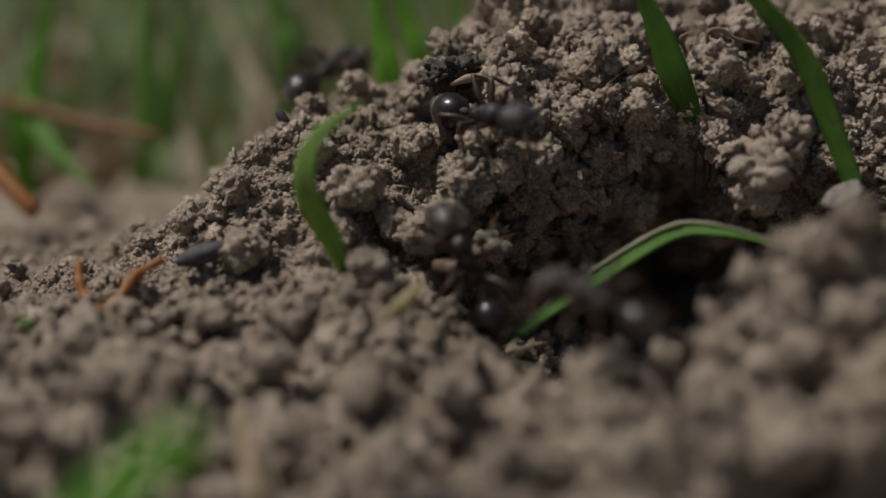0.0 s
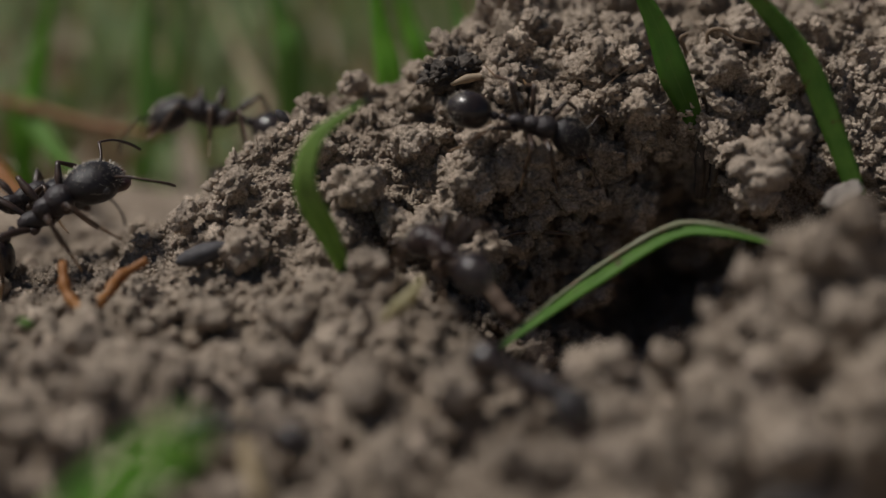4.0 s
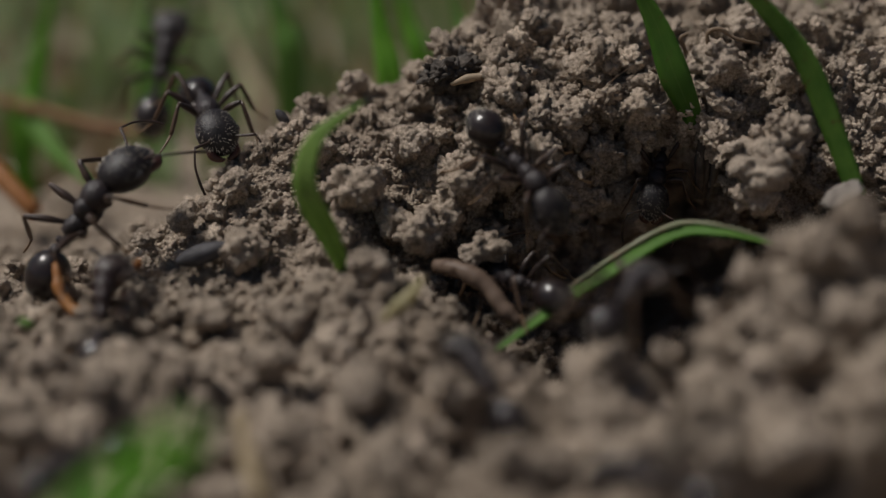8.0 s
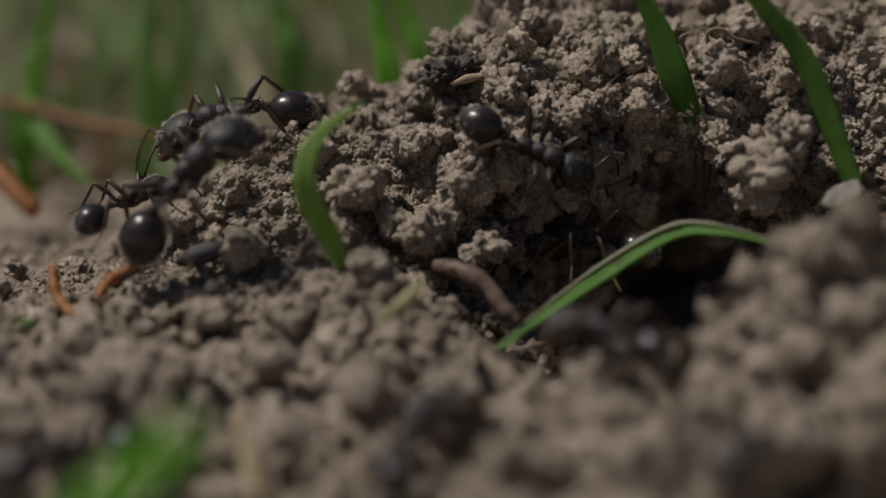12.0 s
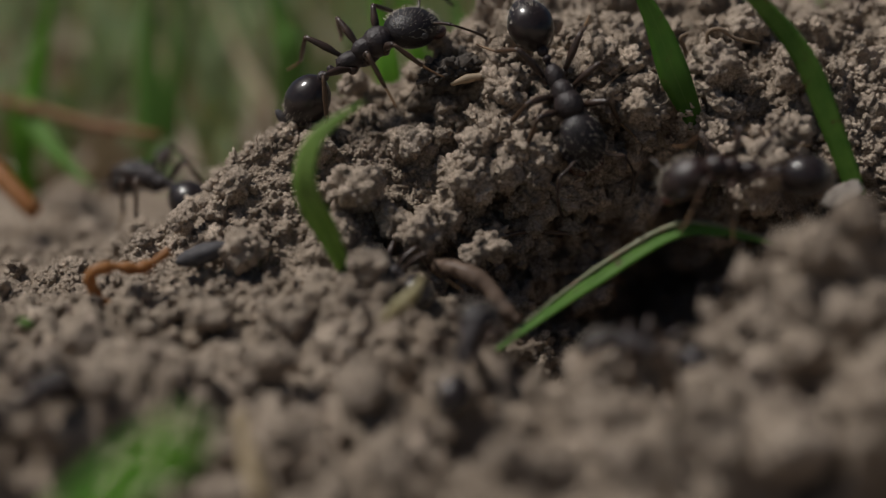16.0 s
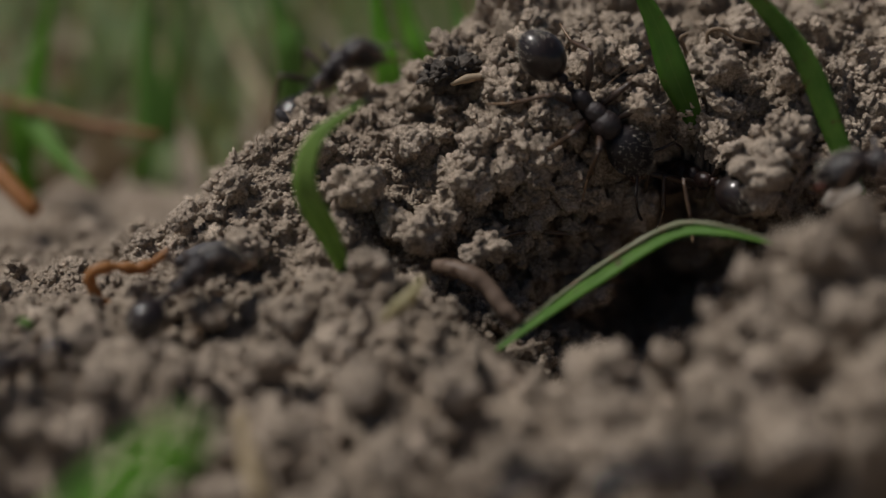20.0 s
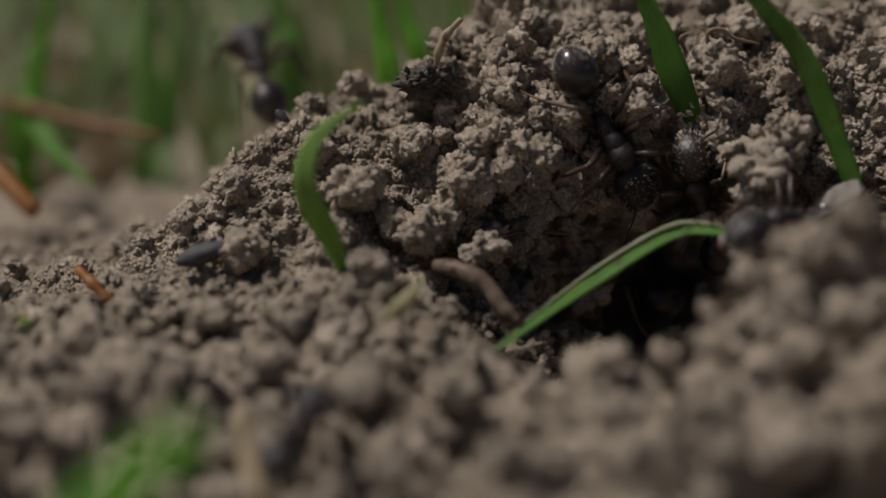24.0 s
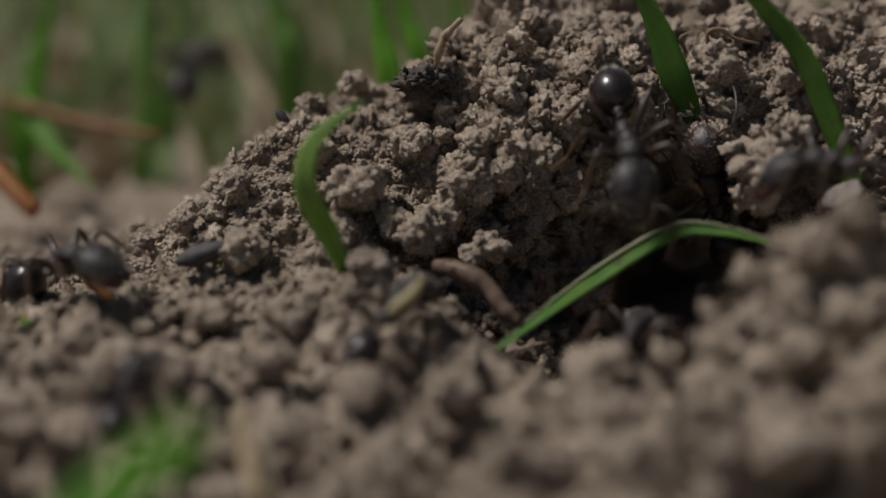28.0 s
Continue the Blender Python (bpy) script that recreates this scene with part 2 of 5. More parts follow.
# -- end of soil shape --
def build_ground():
    g = soil_sheet(0.11)
    n = sheet_normals(g)
    p, nn = g.reshape(-1, 3) - 0.35 * n.reshape(-1, 3), n.reshape(-1, 3)
    near = np.clip((-6.5 - p[:, 1]) / 5, 0, 1)
    close = np.clip((-13 - p[:, 1]) / 6, 0, 1)
    rim = 1 - 0.6 * np.clip((p[:, 0] - 9) / 3, 0, 1)
    p = p + nn * (near * rim * (0.6 * crumbs(p, 3.2, 8) - 0.6 + 0.4 * crumbs(p, 6.0, 11) - 0.65) + close * (0.85 * crumbs(p, 3.6, 14) - 1.0 + 0.9 * crumbs(p, 6.4, 17) - 1.85))[:, None]
    slope = np.clip((1 - p[:, 0]) / 5, 0, 1) * (1 - near)
    for cell, tall, sink, seed in ((2.6, 0.75, 0.62, 1), (1.1, 0.9, 0.34, 2), (0.5, 0.8, 0.15, 3), (0.24, 0.9, 0.05, 4)):
        ease = (1 - (0.6 if cell > 1 else 0.1) * slope - (0.35 if cell < 2 else 0) * near - 0.35 * near * (1 - rim))[:, None]
        p = p + nn * (tall * crumbs(p, cell, seed)[:, None] - sink) * ease
    top = p.reshape(g.shape)
    # the sheet runs on in coarse strips to the horizon
    r = len(top)
    sides = [np.stack([np.stack([np.full(r, x), top[:, e, 1], np.where(np.abs(np.full(r, x)) > 100, -4.0, top[:, e, 2])], -1) for x in xs], 1)
             for e, xs in ((0, (-20000, -2000, -300, -60)), (-1, (60, 300, 2000, 20000)))]
    grid = np.concatenate([sides[0], top, sides[1]], 1)
    c = grid.shape[1]
    ends = [np.stack([np.stack([grid[e, :, 0], np.full(c, y), np.full(c, z)], -1) for y in ys], 0)
            for e, z, ys in ((0, -17.0, (-20000, -2000, -300, -120)), (-1, -4.0, (120, 300, 2000, 20000)))]
    grid = np.concatenate([ends[0], grid, ends[1]], 0)
    r, c = grid.shape[:2]
    idx = np.arange(r * c).reshape(r, c)
    quads = np.stack([idx[:-1, :-1], idx[:-1, 1:], idx[1:, 1:], idx[1:, :-1]], -1).reshape(-1, 4)
    me = bpy.data.meshes.new("ground")
    me.vertices.add(r * c)
    me.vertices.foreach_set("co", (grid * MM).astype(np.float32).ravel())
    me.loops.add(quads.size)
    me.loops.foreach_set("vertex_index", quads.astype(np.int32).ravel())
    me.polygons.add(len(quads))
    me.polygons.foreach_set("loop_start", np.arange(0, quads.size, 4, dtype=np.int32))
    me.polygons.foreach_set("use_smooth", np.ones(len(quads), bool))
    me.update(calc_edges=True)
    me.materials.append(SOIL)
    ob = new("ground", me)
    tagged(ob, "dry crumbly grey-brown soil heaped round an ant nest hole", "soil", kind="structure")
    return g, n, top


BASE, BASE_N, TOP = build_ground()


def lump_mesh(seed, sub, rough):
    """A rough crumb of unit radius: points and triangles."""
    bm = bmesh.new()
    bmesh.ops.create_icosphere(bm, subdivisions=sub, radius=1)
    off = Vector((seed * 3.1, seed * 1.7, seed * 0.9))
    for v in bm.verts:
        d = v.co.normalized()
        k = 1 + rough * noise.noise(d * 1.3 + off) + rough * 0.7 * noise.noise(d * 3.1 + off) + rough * 0.4 * noise.noise(d * 7 + off)
        v.co = d * k
        v.co.z *= 0.85
    pts = np.array([v.co for v in bm.verts])
    if sub > 1:
        d = pts / np.linalg.norm(pts, axis=1, keepdims=True)
        pts = pts * 0.62 + d * (0.85 * crumbs(pts, 0.8, seed))[:, None]
        if sub > 2:
            pts = pts + d * (0.95 * crumbs(pts, 0.36, seed + 3) + 0.9 * crumbs(pts, 0.19, seed + 6))[:, None]
    tri = np.array([[v.index for v in f.verts] for f in bm.faces])
    bm.free()
    return pts, tri


def clumped(p, cell, seed):
    """Where crumbs gather: a soft patchy field from 0 to 1."""
    v = np.array([noise.noise(Vector(q) / cell + Vector((seed, 0, 0))) for q in p])
    return np.clip(0.5 + 0.9 * v, 0, 1)


def scatter_crumbs():
    """The mound's loose skin: knobbly aggregates piled on the sheet, and fine grains between them."""
    rng = np.random.default_rng(5)
    popcorn = [lump_mesh(s, 4, 0.45) for s in range(14)]
    knobs = [lump_mesh(s + 20, 3, 0.5) for s in range(12)]
    grain = [lump_mesh(s + 9, 1, 0.5) for s in range(6)]
    x, y, z = BASE[..., 0], BASE[..., 1], BASE[..., 2]
    inside = (y > -34) & (y < 22) & (np.abs(x) < 27)
    mouth = (x > 1.5) & (x < 14) & (y > -13) & (y < -5)
    cells = np.linalg.norm(np.cross(np.gradient(BASE, axis=1), np.gradient(BASE, axis=0)), axis=-1)
    for name, shapes, count, zone, small, big, sink, label in (
            ("soil_aggregates", popcorn, 1100, inside & (y > -7) & (y < 13) & ~mouth, 0.24, 0.72, 0.25, "knobbly clumps of dry soil crumbs heaped on the mound"),
            ("small_aggregates", knobs, 3200, inside & (y > -7) & (y < 12) & ~mouth, 0.12, 0.36, 0.15, "small dry soil crumbs packed between the clumps"),
            ("coarse_crumbs", knobs, 1300, inside & (y <= -5) & ~mouth, 0.2, 0.7, 0.2, "coarse loose soil crumbs on the open ground"),
            ("pit_crumbs", popcorn, 380, inside & (y > -6) & (z < 5) & (x > -1) & (x < 14) & ~mouth, 0.25, 0.75, 0.2, "clumped soil crumbs lining the shaded pit"),
            ("wall_crumbs", popcorn, 300, inside & (x > -0.5) & (x < 11) & (z > -4) & (z < 4.5) & (y > -1.5) & (y < 5), 0.3, 0.95, -0.45, "popcorn-like soil crumbs hanging on the pit wall"),
            ("face_crumbs", popcorn, 190, inside & (x > -2) & (x < 10.5) & (z > 3.5) & (z < 11) & (y > -1.5) & (y < 8), 0.35, 0.95, -0.1, "larger popcorn-like soil lumps on the face above the pit"),
            ("back_crumbs", knobs, 200, inside & (y >= 12), 0.25, 0.8, 0.2, "loose soil crumbs behind the crest"),
            ("soil_grains", grain, 16000, inside & (y > -8) & (y < 11), 0.05, 0.15, 0.0, "fine dry soil grains scattered between the clumps")):
        where = np.argwhere(zone)
        weight = cells[zone]
        pick = where[rng.choice(len(where), count * 2, p=weight / weight.sum())]
        dense = clumped(BASE[pick[:, 0], pick[:, 1]], 2.4, 3)
        pick = pick[rng.random(len(pick)) < 0.3 + 0.7 * dense][:count]
        pts, tris, base = [], [], 0
        for i, j in pick:
            r = small + (big - small) * rng.random() ** 2.2
            v, t = shapes[rng.integers(len(shapes))]
            q = np.array(Euler(rng.random(3) * 6.28).to_matrix())
            lift = BASE_N[i, j] * r * (0.35 - sink + 0.5 * rng.random())
            pts.append((v * r * (0.8 + 0.4 * rng.random(3))) @ q.T + TOP[i, j] + lift)
            tris.append(t + base)
            base += len(v)
        ob = link_mesh(name, (np.concatenate(pts) * MM).tolist(), np.concatenate(tris).tolist(), SOIL)
        tagged(ob, label, "soil crumbs", kind="stuff")


scatter_crumbs()


# ---- grass ----
def curve_points(pts, n):
    """n + 1 points along a smooth line through pts."""
    p = [Vector(q) for q in pts]
    p = [p[0] * 2 - p[1], *p, p[-1] * 2 - p[-2]]
    out = []
    for k in range(n + 1):
        t = k / n * (len(p) - 3)
        i = min(int(t), len(p) - 4)
        f = t - i
        a, b, c, d = p[i:i + 4]
        out.append(0.5 * ((2 * b) + (c - a) * f + (2 * a - 5 * b + 4 * c - d) * f * f + (3 * b - a - 3 * c + d) * f ** 3))
    return out


def blade_bm(bm, pts, width, facing, base=0.8, tip=0.05, fold=0.07, thick=0.06, n=18, peak=0.35):
    """A grass blade with a folded section along a line of points in mm; facing: the way its flat side looks."""
    line = curve_points(pts, n)
    rings = []
    for k, c in enumerate(line):
        t = k / n
        along = (line[min(k + 1, n)] - line[max(k - 1, 0)]).normalized()
        side = along.cross(Vector(facing)).normalized()
        up = side.cross(along).normalized()
        w = base + (1 - base) * t / peak if t < peak else 1 - (1 - tip) * ((t - peak) / (1 - peak)) ** 1.6
        w *= width / 2
        ring = []
        for s, h in ((-1, fold), (-0.5, fold * 0.35), (0, 0), (0.5, fold * 0.35), (1, fold)):
            ring.append(bm.verts.new((c + side * w * s + up * w * h) * MM))
        for s, h in ((1, fold), (0.5, fold * 0.35), (0, -0.05), (-0.5, fold * 0.35), (-1, fold)):
            ring.append(bm.verts.new((c + side * w * s * 0.97 + up * (w * h - thick)) * MM))
        rings.append(ring)
    for a, b in zip(rings, rings[1:]):
        for i in range(10):
            j = (i + 1) % 10
            bm.faces.new((a[i], a[j], b[j], b[i]))
    bm.faces.new(rings[0][::-1])
    bm.faces.new(rings[-1])


def edge_points(pts, width, facing, base, tip, peak, side_of, n=14):
    """Points along one edge of such a blade."""
    line, out = curve_points(pts, n), []
    for k, c in enumerate(line):
        t = k / n
        along = (line[min(k + 1, n)] - line[max(k - 1, 0)]).normalized()
        side = along.cross(Vector(facing)).normalized()
        w = base + (1 - base) * t / peak if t < peak else 1 - (1 - tip) * ((t - peak) / (1 - peak)) ** 1.6
        out.append(c + side * w * width / 2 * side_of)
    return out


def grass_blade(pts, width, facing, mat, label, name="grass_blade", margin=0, **kw):
    ob = new(name)
    ob.empty_display_size = 0.001
    foot = Vector(pts[0])
    ob.matrix_basis = Matrix.Translation(foot * MM)
    pts = [Vector(p) - foot for p in pts]
    bm = bmesh.new()
    blade_bm(bm, pts, width, facing, **kw)
    bmesh.ops.recalc_face_normals(bm, faces=bm.faces)
    part("lamina", bm, mat, ob)
    bm = bmesh.new()
    tube_bm(bm, [p - Vector(facing).normalized() * 0.02 for p in pts[:-1]] + [pts[-2] * 0.3 + pts[-1] * 0.7], [width * 0.03, width * 0.025, width * 0.01], 6, 14)
    part("midrib", bm, RIB, ob, "paler rib along the blade")
    if margin:
        bm = bmesh.new()
        tube_bm(bm, edge_points(pts, width, facing, kw["base"], kw["tip"], kw["peak"], margin), [0.05, 0.09, 0.16, 0.12, 0.05], 6, 40, 0.5)
        part("margin", bm, MARGIN, ob, "pale dusty edge of the blade")
    return tagged(ob, label, "grass blade")


def tube_bm(bm, pts, radii, sides=7, n=16, rough=0.0):
    """A round stalk along a line of points in mm with radii from start to end."""
    line = curve_points(pts, n)
    rings = []
    for k, c in enumerate(line):
        along = (line[min(k + 1, n)] - line[max(k - 1, 0)]).normalized()
        a = along.orthogonal().normalized() if k == 0 else (a - along * a.dot(along)).normalized()
        b = along.cross(a)
        r = float(np.interp(k / n, np.linspace(0, 1, len(radii)), radii))
        r *= 1 + rough * noise.noise(c * 2.0)
        rings.append([bm.verts.new((c + (a * math.cos(q) + b * math.sin(q)) * r) * MM) for q in (6.28318 * i / sides for i in range(sides))])
    for u, v in zip(rings, rings[1:]):
        for i in range(sides):
            j = (i + 1) % sides
            bm.faces.new((u[i], u[j], v[j], v[i]))
    bm.faces.new(rings[0][::-1])
    bm.faces.new(rings[-1])


def stalk(name, pts, radii, mat, label, category, rough=0.15, n=16):
    bm = bmesh.new()
    tube_bm(bm, pts, radii, n=n, rough=rough)
    ob = part(name, bm, mat, None)
    return tagged(ob, label, category)


RIB = leaf_material("grass_rib", (0.085, 0.19, 0.03), (0.12, 0.23, 0.04), (0.12, 0.15, 0.04))
grass_blade([(-4.65, -4.54, 0.15), (-5.42, -5.39, 2.26), (-6.38, -6.02, 4.76), (-5.85, -5.9, 7.02), (-3.64, -5.22, 8.66)], 1.4, (-0.4, -1, 0.15), GRASS_PALE, "short curved green grass blade sprouting from the soil", base=0.55, n=28)
grass_blade([(2.5, -6.55, -3.1), (4.74, -5.43, -1.75), (7.49, -4.14, -0.2), (11.02, -3.56, 1.8), (13.3, -4.34, 2.12), (15.8, -5.21, 1.75)], 0.86, (-0.35, -0.9, 0.6), GRASS_MID, "green grass blade lying bent across the nest hole", base=0.3, n=30, tip=0.2, peak=0.4, margin=-1)
grass_blade([(12.8, 2.0, 5.45), (12.32, 1.3, 6.7), (11.5, 1.1, 8.5), (10.4, 1.47, 11.32), (8.88, 1.7, 13.93)], 1.6, (-0.3, -1, 0), GRASS_DARK, "dark green grass blade growing above the nest hole", base=0.35, peak=0.5)
grass_blade([(20.2, -1.9, 3.2), (18.95, -1.29, 6.39), (17.4, -0.8, 9.91), (15.09, -0.55, 12.61), (13.12, -0.6, 14.25)], 1.2, (-0.5, -1, 0.2), GRASS_FLECKED, "green grass blade with brown flecks rooted beside the hole", base=0.8, tip=0.3)
grass_blade([(-16.6, -51.41, -12.41), (-16.3, -46.04, -4.56), (-14.1, -42.63, -0.2), (-11.6, -40.88, 2.3), (-9.8, -39.41, 3.8), (-8.4, -38.14, 4.6), (-7.9, -37.4, 5.0)], 1.6, (-0.35, -1, 0.5), GRASS_NEAR, "out-of-focus green grass blade close to the lens", base=1.0, tip=0.6)
grass_blade([(-26.04, 25.65, -4), (-26.04, 25.65, 0.2), (-25.23, 26.76, 4.09), (-24.17, 28.51, 10.19)], 1.63, (0, -1, 0.2), GRASS, "tall green grass blade standing behind the mound", base=0.7)
grass_blade([(-26.57, 26.18, -4), (-26.57, 26.18, 2.06), (-23.32, 20.56, 0.3), (-19.92, 15.13, -0.76)], 1.44, (0, -1, 0.2), GRASS_FAR, "tall green grass blade standing behind the mound", base=0.7)
grass_blade([(-18.89, 29.1, -4), (-18.89, 29.1, -2.63), (-19, 31.01, 4.02), (-19.36, 32.61, 9.62)], 2.19, (0, -1, 0.2), GRASS_FAR, "tall green grass blade standing behind the mound", base=0.7)
grass_blade([(-17.95, 32.01, -4), (-17.95, 32.01, -1.42), (-17.65, 33.44, 3.57), (-17.28, 35.07, 9.28)], 1.43, (0, -1, 0.2), GRASS_FAR, "tall green grass blade standing behind the mound", base=0.7)
grass_blade([(-9.17, 22.76, -4), (-9.17, 22.76, 5.03), (-9.75, 23.47, 7.49), (-10.87, 24.41, 10.76)], 1.74, (0, -1, 0.2), GRASS_FAR, "tall green grass blade standing behind the mound", base=0.7)
grass_blade([(-2.94, 15.02, -4), (-2.94, 15.02, 4.78), (-3.45, 15.97, 8.1), (-4.22, 17.03, 11.79)], 1.56, (0, -1, 0.2), GRASS, "tall green grass blade standing behind the mound", base=0.7)
grass_blade([(-1.43, 22.67, -4), (-1.43, 22.67, 4.7), (-2.11, 23.47, 7.49), (-2.93, 24.41, 10.76)], 1.35, (0, -1, 0.2), GRASS, "tall green grass blade standing behind the mound", base=0.7)
grass_blade([(1.4, 20.52, -4), (1.4, 20.52, 6.13), (0.93, 21.12, 8.22), (0.3, 21.95, 11.1)], 0.97, (0, -1, 0.2), GRASS_FAR, "tall green grass blade standing behind the mound", base=0.7)
grass_blade([(4.09, 17.86, -4), (4.09, 17.86, 8.75), (3.86, 18.58, 11.25)], 0.97, (0, -1, 0.2), GRASS_FAR, "tall green grass blade standing behind the mound", base=0.7)
stalk("dry_stalk", [(-29.59, 25.74, 2.69), (-24.98, 23.51, 2.2), (-20.83, 21.27, 1.63), (-16.65, 19.15, 1.49)], [0.33, 0.31, 0.23], RUST, "rusty dry grass stalk lying behind the mound", "stalk")
stalk("dry_stalk", [(-27.12, 16.08, 1.68), (-24.73, 13.56, 0.13), (-22.87, 12.11, -1.3)], [0.5, 0.6, 0.5], TWIG, "reddish dry stalk lying on the soil", "stalk")
grass_blade([(-26.08, 43.1, -4), (-26.08, 43.1, 1.58), (-28.87, 43.21, 1.96), (-32.85, 43.16, 1.77)], 1.13, (0, -1, 0.2), STRAW, "yellow dead grass blade behind the mound", base=0.7)
grass_blade([(-11.79, 34.12, -4), (-11.79, 34.12, 0.02), (-13.46, 36.57, 2.61), (-16.03, 40.49, 7.36)], 1.14, (0, -1, 0.2), STRAW, "yellow dead grass blade behind the mound", base=0.7)
stalk("dry_stalk", [(-8.6, -16.84, -2.48), (-8.13, -19.04, -3.26), (-7.19, -22.95, -3.85)], [0.3, 0.38, 0.35], STRAW, "blurred straw stub standing in the soil", "stalk")


def turf():
    """Short grass and dead straw covering the ground behind the mound."""
    rng = random.Random(4)
    for mat, count, label in ((TURF, 950, "blurred short green grass behind the mound"), (STRAW, 700, "dead straw lying between the grass behind the mound")):
        bm = bmesh.new()
        for k in range(count):
            x, y = rng.uniform(-75, 40), 27 + 195 * rng.random() ** 1.5
            if x > -6 and y < 50:
                continue
            if rng.random() > (y - 22) / 22:
                continue
            a = rng.uniform(0, 6.28)
            lean = rng.uniform(0.1, 0.7) if mat is TURF else rng.uniform(0.7, 3)
            h = rng.uniform(5, 16) * min(1, (y - 18) / 26) if mat is TURF else rng.uniform(1, 4)
            dx, dy = math.cos(a) * lean * h, math.sin(a) * lean * h
            blade_bm(bm, [(x, y, -4.5), (x + dx * 0.4, y + dy * 0.4, h * 0.6 - 4), (x + dx, y + dy, h - 4)], rng.uniform(0.8, 1.8), (rng.uniform(-.5, .5), -1, 0.2), n=4)
        ob = part("turf" if mat is TURF else "straw_litter", bm, mat, None)
        tagged(ob, label, "grass" if mat is TURF else "straw", kind="stuff")


turf()


# ---- litter on the mound ----
def crumb_mesh(seed):
    """A knobbly crumb of unit radius, shared by the clods."""
    v, t = lump_mesh(seed, 3, 0.45)
    me = bpy.data.meshes.new("crumb")
    me.from_pydata(v.tolist(), [], t.tolist())
    me.polygons.foreach_set("use_smooth", [True] * len(me.polygons))
    me.materials.append(CLOD_CRUMB)
    return me


CLOD_CRUMB = soil_material("crumb_soil", (0.57, 0.48, 0.39), (0.42, 0.34, 0.265), (0.58, 0.468, 0.382), 0.001)
CRUMBS = [crumb_mesh(s) for s in (31, 32, 33, 34)]


def clod(x, y, z, r, seed, squash=0.85, fine=False, label="rounded dry clod of grey-brown soil"):
    """A clod of stuck crumbs; r in mm."""
    bm = bmesh.new()
    bmesh.ops.create_icosphere(bm, subdivisions=5 if fine else 4, radius=1)
    d = np.array([v.co for v in bm.verts])
    p = d * r * np.array((1, 1, squash))
    low = np.array([noise.noise(Vector(q) * 1.1 + Vector((seed, 2 * seed, 0))) for q in d])
    p = p * (0.74 + 0.3 * low[:, None])
    p = p + d * (crumbs(p, 0.95, seed)[:, None] * 0.7)
    p = p + d * (crumbs(p, 0.42, seed + 7)[:, None] * 0.8)
    p = p + d * (crumbs(p, 0.2, seed + 9)[:, None] * 0.75)
    for v, q in zip(bm.verts, p):
        v.co = Vector(q) * MM
    ob = part("soil_clod", bm, CLOD, None)
    rng = random.Random(seed)
    for k in range(0 if r < 0.85 or seed > 70 else 6):
        a, b = rng.uniform(0, 6.28), rng.uniform(-0.2, 1.1)
        crumb = new("crumb", CRUMBS[rng.randrange(4)])
        crumb.parent = ob
        size = r * rng.uniform(0.16, 0.34) * MM
        crumb.matrix_basis = Matrix.LocRotScale(Vector((math.cos(a) * math.cos(b), math.sin(a) * math.cos(b), math.sin(b) * squash)) * r * MM, Euler((a, b, k)), (size, size, size * 0.85))
    ob.matrix_basis = pose(x * MM, y * MM, z * MM, 0, 0, seed * 47)
    return tagged(ob, label, "soil clod", "clods on the mound")


clod(-4.30, -0.46, 3.12, 1.6, 2, fine=True, label="large rounded pale clod of dry soil")
clod(-3.57, -5.75, 0.62, 1.15, 3)
clod(-1.17, -1.36, 1.43, 1.2, 4, fine=True)
clod(-5.10, -1.73, 1.24, 0.9, 5, fine=True)
clod(-2.62, -0.92, 1.89, 0.8, 6, fine=True)
clod(15.62, -1.12, 4.80, 1.7, 7, fine=True, label="pinkish clod of stuck soil crumbs beside the hole")
clod(15.24, -1.39, 3.16, 1.2, 8, fine=True)
clod(16.93, -0.35, 6.04, 1.2, 9, fine=True)
clod(6.89, -12.78, -2.16, 1.76, 10, label="large blurred clod of soil near the lens")
clod(15.92, -13.65, 3.9, 1.12, 11)
clod(17.96, -12.90, 5.1, 0.96, 12)
clod(13.6, -12.2, 2.2, 0.88, 13)
clod(-4.88, 6.20, 7.12, 0.65, 14, fine=True, label="small upright clod on the crest")
clod(-9.74, -2.59, 0.77, 1.0, 15, fine=True)
clod(-16.31, -9.82, -1.44, 0.96, 16)
clod(-14.77, -4.42, -0.96, 0.72, 17)
clod(-11.15, -7.57, -1.08, 0.88, 18)
clod(-7.46, -7.66, -1.06, 1.04, 19)
clod(-7.67, -11.78, -1.85, 0.9, 20)
clod(-11.13, -12.41, -2.16, 0.77, 21)
clod(-3.54, -14.15, -2.32, 1.09, 22)
clod(0.39, -13.96, -2.39, 1.12, 23)
clod(-15.21, -13.61, -2.51, 0.77, 24)
clod(-6.03, -5.02, -0.21, 0.72, 25)
clod(11.20, -16.05, -1.63, 1.12, 26)
clod(15.26, -15.76, 0.05, 1.12, 27)
clod(17.37, -15.58, 1.50, 1.04, 28)
clod(2.70, -19.44, -3.85, 1.36, 29)
clod(8.03, -19.62, -3.53, 1.44, 30)
clod(14.12, -20.41, -2.47, 1.68, 31)
clod(-2.43, -19.03, -3.77, 1.02, 32)
clod(-6.28, -17.48, -3.38, 0.96, 33)
clod(-17.40, -16.54, -3.24, 0.77, 34)
clod(-9.04, -18.39, -3.52, 0.9, 35)
clod(7.62, 3.78, 8.48, 1.2, 36, fine=True)
clod(3.33, 3.66, 7.34, 1.1, 37, fine=True)
clod(5.71, 5.54, 8.44, 1.0, 38, fine=True)
clod(9.29, 6.93, 9.67, 1.3, 39, fine=True)
